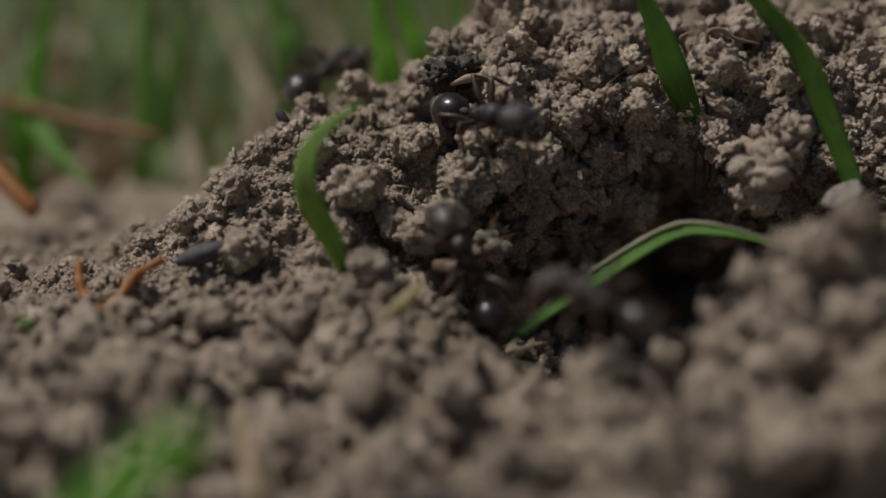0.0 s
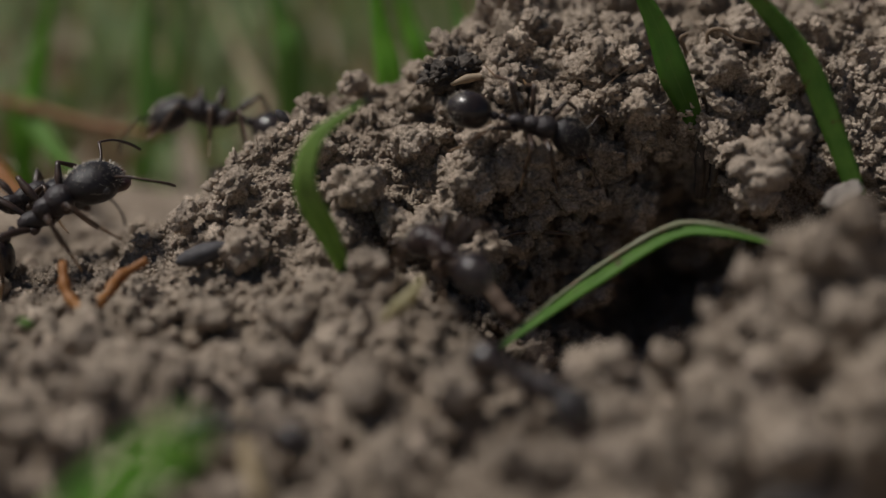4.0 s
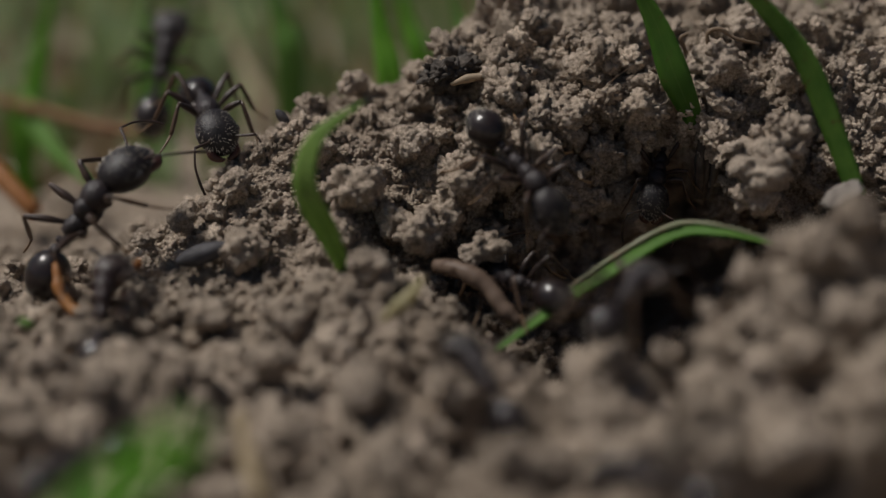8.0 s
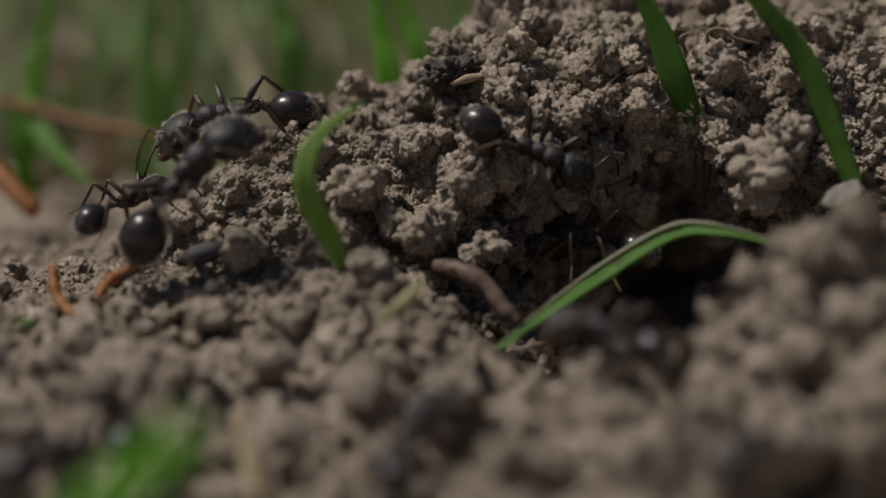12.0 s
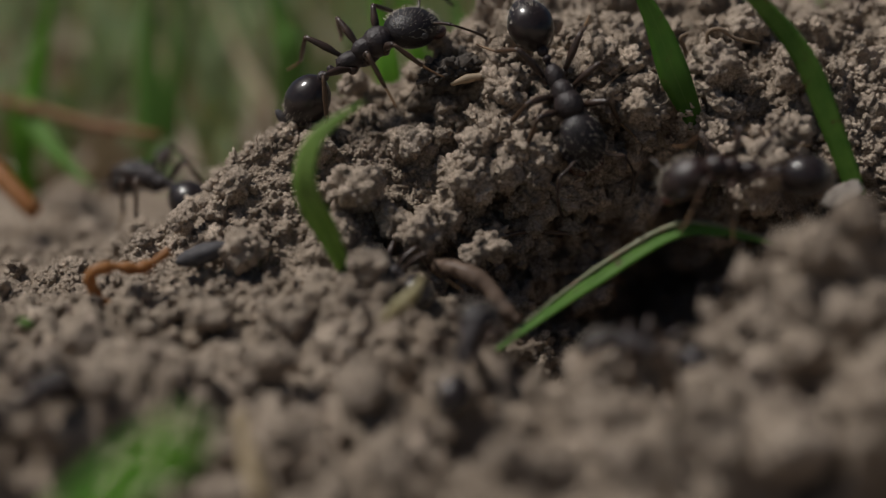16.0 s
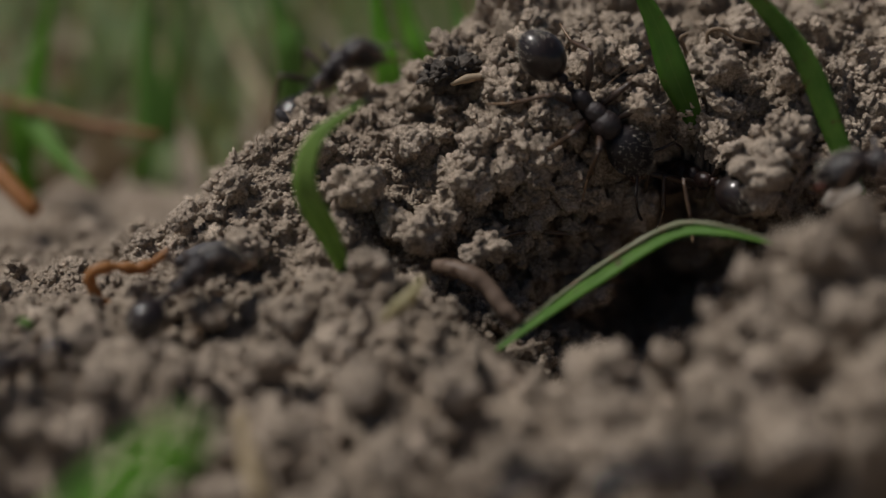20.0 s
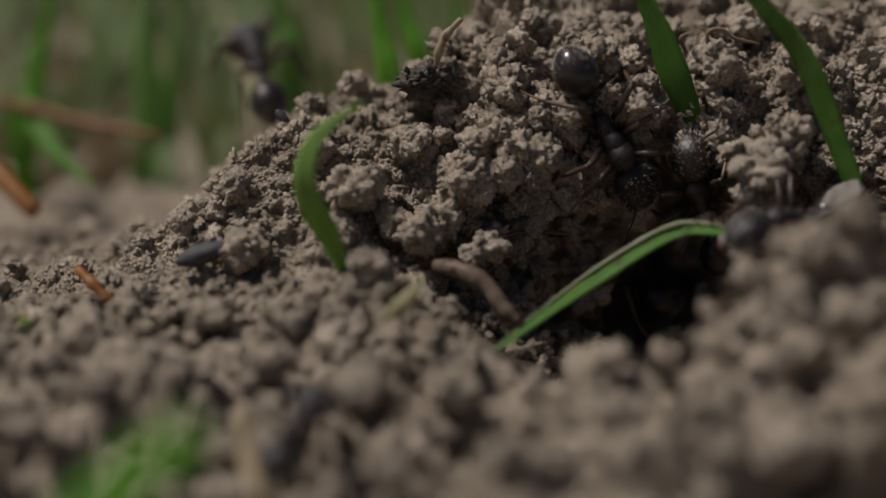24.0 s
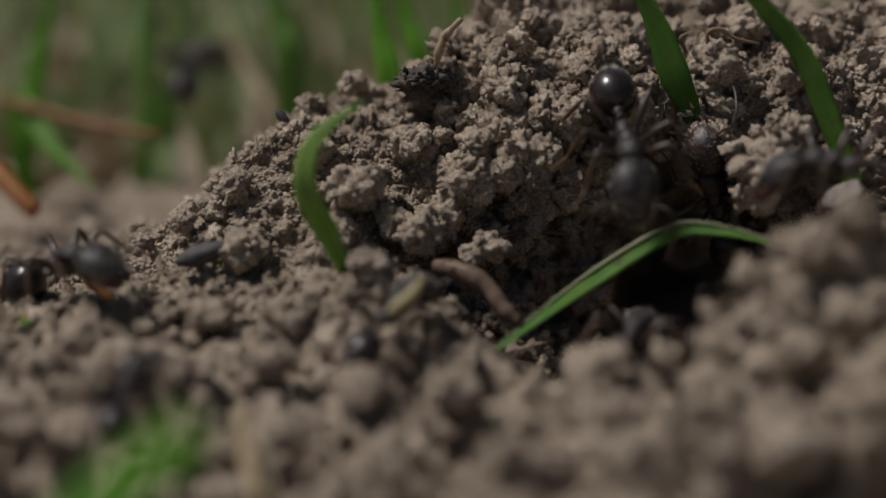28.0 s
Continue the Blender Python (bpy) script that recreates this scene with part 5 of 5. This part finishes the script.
    rows = [
        (0, pose(0.00632, -0.01324, 0.00169, -6, -7, 137)), (0.5, pose(0.00480, -0.01390, 0.00109, -8, 1, -161)), (1, pose(0.00486, -0.01243, -0.00154, -5, 32, -125)),
        (1.5, pose(0.00434, -0.01493, -0.00171, -4, 19, -115)), (2, pose(0.00418, -0.01470, -0.00179, -5, 31, -126)), (3, pose(0.00366, -0.01474, -0.00195, -8, 42, -139)),
        (3.5, pose(0.00381, -0.01484, -0.00179, -5, 28, -125)), (3.86667, pose(0.00401, -0.01493, -0.00175, 18, 21, -60)), (4.23333, pose(0.00421, -0.01501, -0.00172, 22, -2, -3)),
        (4.6, pose(0.00442, -0.01510, -0.00168, 5, -17, 55)), (5.5, pose(0.00325, -0.01414, -0.00140, 1, -29, 83)), (6, pose(0.00318, -0.01401, -0.00126, 1, -38, 84)),
        (6.5, pose(0.00184, -0.01485, -0.00156, -2, -25, 106)), (7, pose(0.00123, -0.01497, -0.00167, -4, -15, 121)), (7.5, pose(0.00135, -0.01486, -0.00161, -5, -20, 122)),
        (8, pose(0.00161, -0.01442, -0.00144, -4, -25, 120)), (8.5, pose(0.00232, -0.01524, -0.00162, 0, -32, 90)), (9, pose(0.00235, -0.01613, -0.00184, 2, -32, 75)),
        (9.5, pose(0.00269, -0.01530, -0.00165, 2, -25, 74)), (10, pose(0.00307, -0.01452, -0.00150, 2, -24, 74)), (10.5, pose(0.00145, -0.01527, -0.00166, 2, -25, 77)),
        (11, pose(-0.00024, -0.01564, -0.00188, 2, -22, 78)), (11.5, pose(-0.00080, -0.01703, -0.00218, 2, -21, 75)), (12, pose(-0.00122, -0.01824, -0.00261, 2, -17, 74)),
        (12.5, pose(-0.00111, -0.01843, -0.00255, 3, -17, 72)), (13.5, pose(-0.00065, -0.01764, -0.00230, 3, -24, 71)), (14.5, pose(0.00001, -0.01683, -0.00214, 3, -31, 68)),
        (15, pose(0.00018, -0.01683, -0.00202, 4, -34, 66)), (15.5, pose(0.00084, -0.01420, -0.00138, 3, -30, 71)), (16, pose(0.00111, -0.01227, -0.00090, 2, -27, 74)),
        (16.5, pose(0.00044, -0.01387, -0.00128, -1, -22, 99)), (17, pose(-0.00071, -0.01612, -0.00191, -3, -18, 110)), (17.5, pose(-0.00145, -0.01881, -0.00270, -3, -11, 113)),
        (18.2, pose(-0.00093, -0.01942, -0.00296, -2, -10, 107)), (19, pose(0.00113, -0.01275, -0.00100, 3, -26, 74)), (19.5, pose(0.00212, -0.01802, -0.00241, 2, -23, 78)),
        (20, pose(0.00255, -0.02264, -0.00380, 3, -5, 68)), (20.5, pose(0.00109, -0.02006, -0.00315, -3, -2, 112)), (20.75, pose(0.00008, -0.01768, -0.00247, -6, 3, -179)),
        (21, pose(-0.00093, -0.01530, -0.00180, -3, 7, -109)), (21.5, pose(-0.00136, -0.01645, -0.00198, -3, 8, -111)), (22, pose(-0.00237, -0.01847, -0.00260, -7, 3, -178)),
        (22.5, pose(-0.00339, -0.02049, -0.00322, -4, -2, 115)), (23.5, pose(-0.00605, -0.01788, -0.00246, 2, -8, 73)), (24, pose(-0.00591, -0.01757, -0.00245, 2, -10, 74)),
        (25, pose(-0.00440, -0.01609, -0.00207, 2, -12, 73)), (26, pose(-0.00458, -0.01318, -0.00127, 3, -16, 73)), (26.5, pose(-0.00327, -0.01439, -0.00157, -2, -11, 105)),
        (26.75, pose(-0.00253, -0.01362, -0.00132, -9, -4, 167)), (27, pose(-0.00178, -0.01286, -0.00106, -6, 5, -131)), (27.2, pose(-0.00205, -0.01297, -0.00108, -10, -7, 160)),
        (27.4, pose(-0.00232, -0.01309, -0.00109, 0, -15, 90)), (28, pose(-0.00227, -0.00955, -0.00012, 4, -22, 60)),
    ]
    walk(NEAR_ANT, rows)
    gait(NEAR_ANT, rows, 9)
    rows = [
        (0, pose(0.01410, -0.03583, -0.00660, -3, -13, 113)), (5.6, pose(0.01294, -0.01949, -0.00116, -5, -3, 125)), (6.4, pose(0.00835, -0.01334, -0.00075, -5, -1, 124)),
        (7, pose(0.00716, -0.01368, 0.00024, -7, 0, 144)), (7.25, pose(0.00695, -0.01328, 0.00047, -3, -5, 105)), (7.5, pose(0.00675, -0.01288, 0.00071, 3, -6, 66)),
        (8, pose(0.00827, -0.01166, 0.00143, 4, -11, 64)), (8.5, pose(0.00675, -0.01281, 0.00094, 3, -6, 66)), (8.75, pose(0.00697, -0.01318, 0.00100, -4, -5, 112)),
        (9, pose(0.00720, -0.01355, 0.00105, -8, 0, 158)), (9.5, pose(0.00733, -0.01350, 0.00050, -3, -19, 109)), (10, pose(0.00809, -0.01353, 0.00064, -4, -29, 116)),
        (10.5, pose(0.00757, -0.01251, -0.00092, -5, 0, 124)), (11, pose(0.00869, -0.01474, -0.00076, -6, -15, 139)), (11.5, pose(0.00807, -0.01317, -0.00081, -6, -3, 131)),
        (12, pose(0.00694, -0.01361, 0.00026, -6, 1, 135)), (12.5, pose(0.00740, -0.01350, 0.00056, -6, 1, 131)), (13.5, pose(0.00533, -0.01121, 0.00027, -8, 0, 162)),
        (14.5, pose(0.00387, -0.00825, -0.00058, -8, -0, 151)), (15, pose(0.00326, -0.00708, -0.00083, -4, 0, 120)), (15.5, pose(-0.00428, -0.00384, 0.00156, -4, -11, 121)),
        (16, pose(-0.00267, -0.00370, 0.00014, -4, -6, 120)), (16.5, pose(-0.00267, -0.00400, 0.00096, -4, -9, 121)), (17, pose(-0.00381, -0.00409, 0.00056, -4, -9, 116)),
        (17.5, pose(-0.00428, -0.00394, 0.00114, -4, -8, 120)), (18, pose(-0.00348, -0.00458, 0.00074, -4, -7, 121)), (18.5, pose(-0.00373, -0.00527, 0.00201, -5, -2, 127)),
        (19, pose(-0.00100, -0.00766, 0.00254, -8, 0, -173)), (19.5, pose(-0.00476, -0.00771, 0.00260, -8, 0, -165)), (19.75, pose(-0.00825, -0.00777, 0.00171, -12, -18, 124)),
        (20, pose(-0.01174, -0.00783, 0.00082, 6, -26, 44)), (20.1667, pose(-0.01260, -0.00758, 0.00039, 18, -11, -15)), (20.3333, pose(-0.01346, -0.00734, -0.00005, 12, 5, -70)),
        (20.5, pose(-0.01432, -0.00709, -0.00048, -5, 10, -128)), (20.6667, pose(-0.01665, -0.00719, 0.00040, 4, 11, -71)), (20.8333, pose(-0.01898, -0.00729, 0.00127, 9, 3, -14)),
        (21, pose(-0.02132, -0.00739, 0.00215, 6, -5, 41)), (21.5, pose(-0.01960, -0.00750, 0.00191, 7, -6, 36)), (22.3, pose(-0.02356, -0.00785, -0.00015, 9, -20, 6)),
        (23.5, pose(-0.02984, -0.00816, -0.00015, 8, -5, 28)), (28, pose(-0.03088, -0.00831, -0.00015, 8, -5, 28)),
    ]
    walk(RIM_WALKER, rows)
    gait(RIM_WALKER, rows, 10)
    rows = [
        (0, pose(0.01052, -0.03560, -0.00711, -3, 0, 119)), (4.6, pose(0.00985, -0.03332, -0.00716, -3, 3, 123)), (5.5, pose(0.00806, -0.02237, -0.00336, -4, 1, 136)),
        (6, pose(0.00796, -0.02205, -0.00331, -4, 1, 140)), (7, pose(0.00800, -0.02185, -0.00321, -5, 1, 143)), (8, pose(0.00809, -0.02206, -0.00323, -5, 1, 142)),
        (9.2, pose(0.01106, -0.02412, -0.00353, -3, 1, 118)), (10, pose(0.01795, -0.02156, -0.00067, -4, 1, 128)), (10.5, pose(0.01609, -0.01980, -0.00027, -4, -0, 140)),
        (11, pose(0.01221, -0.01924, -0.00128, -5, -1, 148)), (11.5, pose(0.01251, -0.02048, -0.00157, -4, -0, -172)), (12, pose(0.01281, -0.02171, -0.00186, -4, 0, -132)),
        (13.5, pose(0.01355, -0.01928, -0.00063, -5, -0, -163)), (14.5, pose(0.01434, -0.01510, 0.00258, -3, -0, 127)), (15, pose(0.01425, -0.01540, 0.00244, -5, -0, 144)),
        (15.5, pose(0.01177, -0.01505, 0.00116, -5, -0, 150)), (16, pose(0.00858, -0.01349, -0.00064, -5, -1, 151)), (16.5, pose(0.00833, -0.01831, -0.00190, -5, -0, -146)),
        (17, pose(0.00843, -0.02230, -0.00306, -4, -1, -141)), (18, pose(0.00891, -0.02301, -0.00325, -4, -1, -141)), (19, pose(0.00878, -0.02297, -0.00321, -5, -1, -147)),
        (20, pose(0.00851, -0.02218, -0.00309, -6, -0, -168)), (21, pose(0.00807, -0.02220, -0.00317, -6, 0, 176)), (21.6, pose(0.00784, -0.02319, -0.00364, -5, 1, 143)),
        (24, pose(0.00787, -0.03334, -0.00728, -3, -0, 117)), (25, pose(0.01577, -0.02784, -0.00359, -3, -1, 117)), (28, pose(0.02096, -0.02500, -0.00215, -4, -2, 134)),
    ]
    walk(FOREGROUND_ANT, rows)
    gait(FOREGROUND_ANT, rows, 11)
    rows = [
        (0, pose(0.00046, -0.02331, -0.00417, -4, -0, 139)), (1, pose(-0.00222, -0.02037, -0.00326, -4, -1, 141)), (2, pose(-0.00419, -0.02291, -0.00391, -3, -4, 117)),
        (3.5, pose(-0.00649, -0.01973, -0.00322, -4, 0, 129)), (4.05, pose(-0.00884, -0.01759, -0.00263, -4, -0, 167)), (4.6, pose(-0.01120, -0.01544, -0.00204, -5, -0, -155)),
        (5.5, pose(-0.01486, -0.01759, -0.00265, -6, -1, 167)), (6, pose(-0.01586, -0.01838, -0.00281, -5, -1, 155)), (7, pose(-0.01552, -0.02155, -0.00362, -5, -0, 147)),
        (7.5, pose(-0.01527, -0.02101, -0.00341, -4, -0, -171)), (8, pose(-0.01502, -0.02048, -0.00320, -4, -0, -129)), (8.4, pose(-0.01493, -0.01828, -0.00272, -3, -1, 177)),
        (8.8, pose(-0.01485, -0.01608, -0.00223, -3, -0, 122)), (9.5, pose(-0.01952, -0.01405, -0.00165, -4, -8, 133)), (10, pose(-0.02111, -0.00953, -0.00054, -4, -11, 141)),
        (10.25, pose(-0.02132, -0.00676, -0.00022, 3, -10, 80)), (10.5, pose(-0.02153, -0.00399, 0.00011, 5, -3, 19)), (11, pose(-0.01937, -0.00341, 0.00076, 6, -0, 3)),
        (11.5, pose(-0.01878, -0.00037, 0.00195, 6, -4, 15)), (12, pose(-0.01539, -0.00048, 0.00276, 4, -11, 44)), (12.5, pose(-0.01433, 0.00079, 0.00361, 4, -9, 41)),
        (12.7667, pose(-0.01481, -0.00041, 0.00314, 11, 1, -15)), (13.0333, pose(-0.01528, -0.00160, 0.00267, 8, 12, -72)), (13.3, pose(-0.01576, -0.00280, 0.00219, -4, 14, -131)),
        (14.2, pose(-0.02239, -0.00867, -0.00009, -4, 9, -132)), (14.7333, pose(-0.02123, -0.01126, -0.00083, -9, 2, 168)), (15.2667, pose(-0.02007, -0.01385, -0.00157, -5, -7, 109)),
        (15.8, pose(-0.01892, -0.01645, -0.00231, 4, -7, 48)), (16.5, pose(-0.01408, -0.01313, -0.00134, 1, -19, 76)), (17, pose(-0.01324, -0.01374, -0.00149, 1, -34, 80)),
        (17.1667, pose(-0.01194, -0.01216, -0.00012, -14, -26, 139)), (17.3333, pose(-0.01064, -0.01059, 0.00126, -14, -10, -169)), (17.5, pose(-0.00933, -0.00901, 0.00263, -3, 0, -119)),
        (17.6667, pose(-0.00956, -0.00851, 0.00238, 0, 2, -67)), (17.8333, pose(-0.00979, -0.00801, 0.00213, 3, 1, -14)), (18, pose(-0.01002, -0.00751, 0.00188, 4, -3, 38)),
        (18.5, pose(-0.01044, -0.00749, 0.00187, 4, -2, 43)), (18.6667, pose(-0.01150, -0.00736, 0.00109, 8, 5, -14)), (18.8333, pose(-0.01256, -0.00724, 0.00031, 5, 12, -70)),
        (19, pose(-0.01362, -0.00712, -0.00047, -4, 13, -129)), (20, pose(-0.01892, -0.01333, -0.00144, -4, 2, -132)), (21, pose(-0.02262, -0.01543, -0.00169, -5, 2, -159)),
        (22.8667, pose(-0.02283, -0.01597, -0.00185, -5, -3, 146)), (24.7333, pose(-0.02304, -0.01652, -0.00201, -0, -6, 92)), (25.6, pose(-0.02310, -0.01900, -0.00240, 3, -4, 70)), (26, pose(-0.01760, -0.02000, -0.00200, 5, -4, 50)), (26.6, pose(-0.01740, -0.01880, -0.00215, 5, -4, 45)),
        (27.4, pose(-0.01561, -0.01705, -0.00249, 3, -3, 53)), (28, pose(-0.01357, -0.01484, -0.00177, 1, -18, 82)),
    ]
    walk(CORNER_ANT, rows)
    gait(CORNER_ANT, rows, 12)
    rows = [
        (0, pose(0.01212, 0.01071, -0.01343, -53, 43, -165)), (3.6, pose(0.01201, 0.00995, -0.01246, -53, 43, -165)), (4.6, pose(0.01047, 0.00436, 0.00071, -52, 47, -162)),
        (5.05, pose(0.00964, 0.00319, 0.00345, -49, -13, 153)), (5.5, pose(0.00939, -0.00060, 0.00744, -44, -40, 180)), (5.75, pose(0.00878, -0.00050, 0.00778, -39, -21, 180)),
        (6, pose(0.00814, -0.00030, 0.00807, -37, -6, 180)), (6.5, pose(0.00793, -0.00030, 0.00796, -37, -2, 180)), (7, pose(0.00768, -0.00030, 0.00789, -37, 3, 180)),
        (7.25, pose(0.00908, 0.00147, 0.00763, -39, 8, -147)), (7.5, pose(0.01041, 0.00135, 0.00789, -13, 16, -104)), (8, pose(0.01094, 0.00233, 0.00353, -16, 41, -109)),
        (8.25, pose(0.01078, 0.00396, 0.00177, -61, 68, -172)), (8.5, pose(0.01063, 0.00559, 0.00002, -125, 48, 108)), (9, pose(0.01101, 0.00972, -0.00380, -131, 46, 102)),
        (9.6, pose(0.01180, 0.01071, -0.01343, -53, 43, -165)), (28, pose(0.01180, 0.01062, -0.01374, -53, 43, -165)),
    ]
    walk(PIT_DIVER, rows)
    gait(PIT_DIVER, rows, 13)
    rows = [
        (0, pose(0.01326, 0.01027, -0.01313, -5, 0, -106)), (4.2, pose(0.01231, 0.00897, -0.01089, -13, 0, -135)), (4.6, pose(0.01055, 0.00555, -0.00584, -14, 0, -173)),
        (5, pose(0.00879, 0.00214, -0.00079, -15, -1, 148)), (5.5, pose(0.00536, -0.00064, -0.00024, -9, 0, 121)), (5.75, pose(0.00618, 0.00006, 0.00067, 3, -5, 76)),
        (6, pose(0.00700, 0.00075, 0.00159, 15, 0, 32)), (6.25, pose(0.00672, 0.00071, 0.00114, 2, -5, 77)), (6.5, pose(0.00644, 0.00066, 0.00070, -10, 1, 123)),
        (6.75, pose(0.00528, -0.00135, 0.00051, -12, -1, 170)), (7, pose(0.00411, -0.00336, 0.00033, -14, -0, -143)), (7.25, pose(0.00481, -0.00304, 0.00022, -14, -0, 177)),
        (7.5, pose(0.00551, -0.00272, 0.00011, -13, 0, 138)), (8, pose(0.00325, -0.00244, -0.00089, -12, 1, 131)), (8.5, pose(0.00353, -0.00251, -0.00115, -12, 1, 131)),
        (9, pose(0.00700, -0.00101, -0.00104, -14, 0, 144)), (10, pose(0.01140, 0.00919, -0.01074, -16, 0, -157)), (11.2, pose(0.01081, 0.00730, -0.00719, -18, -0, 180)),
        (12, pose(0.00689, 0.00038, 0.00046, -16, 0, 153)), (12.5, pose(0.00588, -0.00063, 0.00030, -14, 0, 144)), (13.3, pose(0.00931, 0.00550, -0.00363, -15, -1, 146)),
        (13.65, pose(0.01075, 0.00750, -0.00805, -13, 1, -169)), (14, pose(0.01218, 0.00949, -0.01246, -10, 0, -125)), (18, pose(0.01218, 0.00949, -0.01246, -10, 0, -125)),
        (18.4, pose(0.01141, 0.00707, -0.00790, -11, 1, -176)), (18.8, pose(0.01064, 0.00464, -0.00335, -12, 0, 133)), (19.4, pose(0.01064, 0.00464, -0.00335, -12, 0, 133)),
        (19.8, pose(0.01141, 0.00707, -0.00790, -11, 1, -176)), (20.2, pose(0.01218, 0.00949, -0.01246, -10, 0, -125)), (22.2, pose(0.01218, 0.00949, -0.01246, -10, 0, -125)),
        (22.6, pose(0.01017, 0.00615, -0.00733, -12, 1, -170)), (23, pose(0.00817, 0.00280, -0.00219, -15, -0, 145)), (23.5, pose(0.00544, -0.00293, -0.00027, -15, 0, 150)),
        (24, pose(0.00842, 0.00440, -0.00349, -16, -0, 158)), (24.6, pose(0.01161, 0.00816, -0.01070, -16, 0, -157)), (26, pose(0.01161, 0.00816, -0.01070, -16, 0, -157)),
        (26.3, pose(0.01048, 0.00178, -0.00707, -7, -5, 142)), (26.6, pose(0.00934, -0.00460, -0.00345, 3, 1, 81)), (27, pose(0.00885, -0.00828, -0.00160, 6, -5, 71)),
        (28, pose(0.00877, -0.00831, -0.00177, 5, -3, 73)),
    ]
    walk(PIT_WORKER, rows)
    gait(PIT_WORKER, rows, 14)
    walk(CURLED_TWIG, [
        (0, pose(-0.01602, -0.00501, -0.00078, 0, 0, 0)),
        (3, pose(-0.01670, -0.00503, -0.00083, 0, 0, 0)),
        (6, pose(-0.01683, -0.00503, -0.00083, 0, 0, 0)),
        (10, pose(-0.01720, -0.00526, -0.00093, 0, 0, 0)),
        (12.5, pose(-0.01720, -0.00526, -0.00093, 0, 0, 0)),
        (13.5, pose(-0.01626, -0.00514, -0.00051, -41, -25, -25)),
        (14.5, pose(-0.01572, -0.00509, -0.00033, -97, -56, -10)),
        (21.5, pose(-0.01572, -0.00509, -0.00033, -97, -56, -10)),
        (22.1, pose(-0.01626, -0.00514, -0.00051, -41, -25, -25)),
        (22.6, pose(-0.01710, -0.00501, -0.00078, 0, 0, 0)),
        (23.0, pose(-0.01694, -0.00455, -0.00135, -16, 31, 39)),
        (23.5, pose(-0.01660, -0.00427, -0.00181, -3, 62, 88)),
        (28, pose(-0.01660, -0.00427, -0.00181, -3, 62, 88))])
    walk(ROOTLET_BIT, [
        (0, pose(-0.02472, -0.00629, -0.00234, 0, 0, 0)),
        (21.5, pose(-0.02472, -0.00629, -0.00234, 0, 0, 0)),
        (22.6, pose(-0.02168, -0.00660, -0.00196, 0, 20, 0)),
        (23.4, pose(-0.01990, -0.00617, -0.00193, 0, 0, 0)),
        (28, pose(-0.01990, -0.00617, -0.00193, 0, 0, 0))])
    walk(DARK_DEBRIS, [
        (0, pose(0.00032, 0.00392, 0.00822, 0, -14, 36)),
        (21.5, pose(0.00032, 0.00392, 0.00822, 0, -14, 36)),
        (22.6, pose(-0.00069, 0.00380, 0.00784, 0, 0, 40)),
        (28, pose(-0.00092, 0.00377, 0.00773, 0, 4, 40))])
    walk(LOOSE_STRAW, [
        (0, pose(0.00188, 0.00295, 0.00812, 0, 0, 0)),
        (21.5, pose(0.00188, 0.00295, 0.00812, 0, 0, 0)),
        (22.5, pose(0.00074, 0.00372, 0.00936, 0, -40, 0)),
        (23.2, pose(0.00011, 0.00400, 0.00985, 0, -60, 0)),
        (28, pose(0.00011, 0.00400, 0.00985, 0, -60, 0))])


motions()
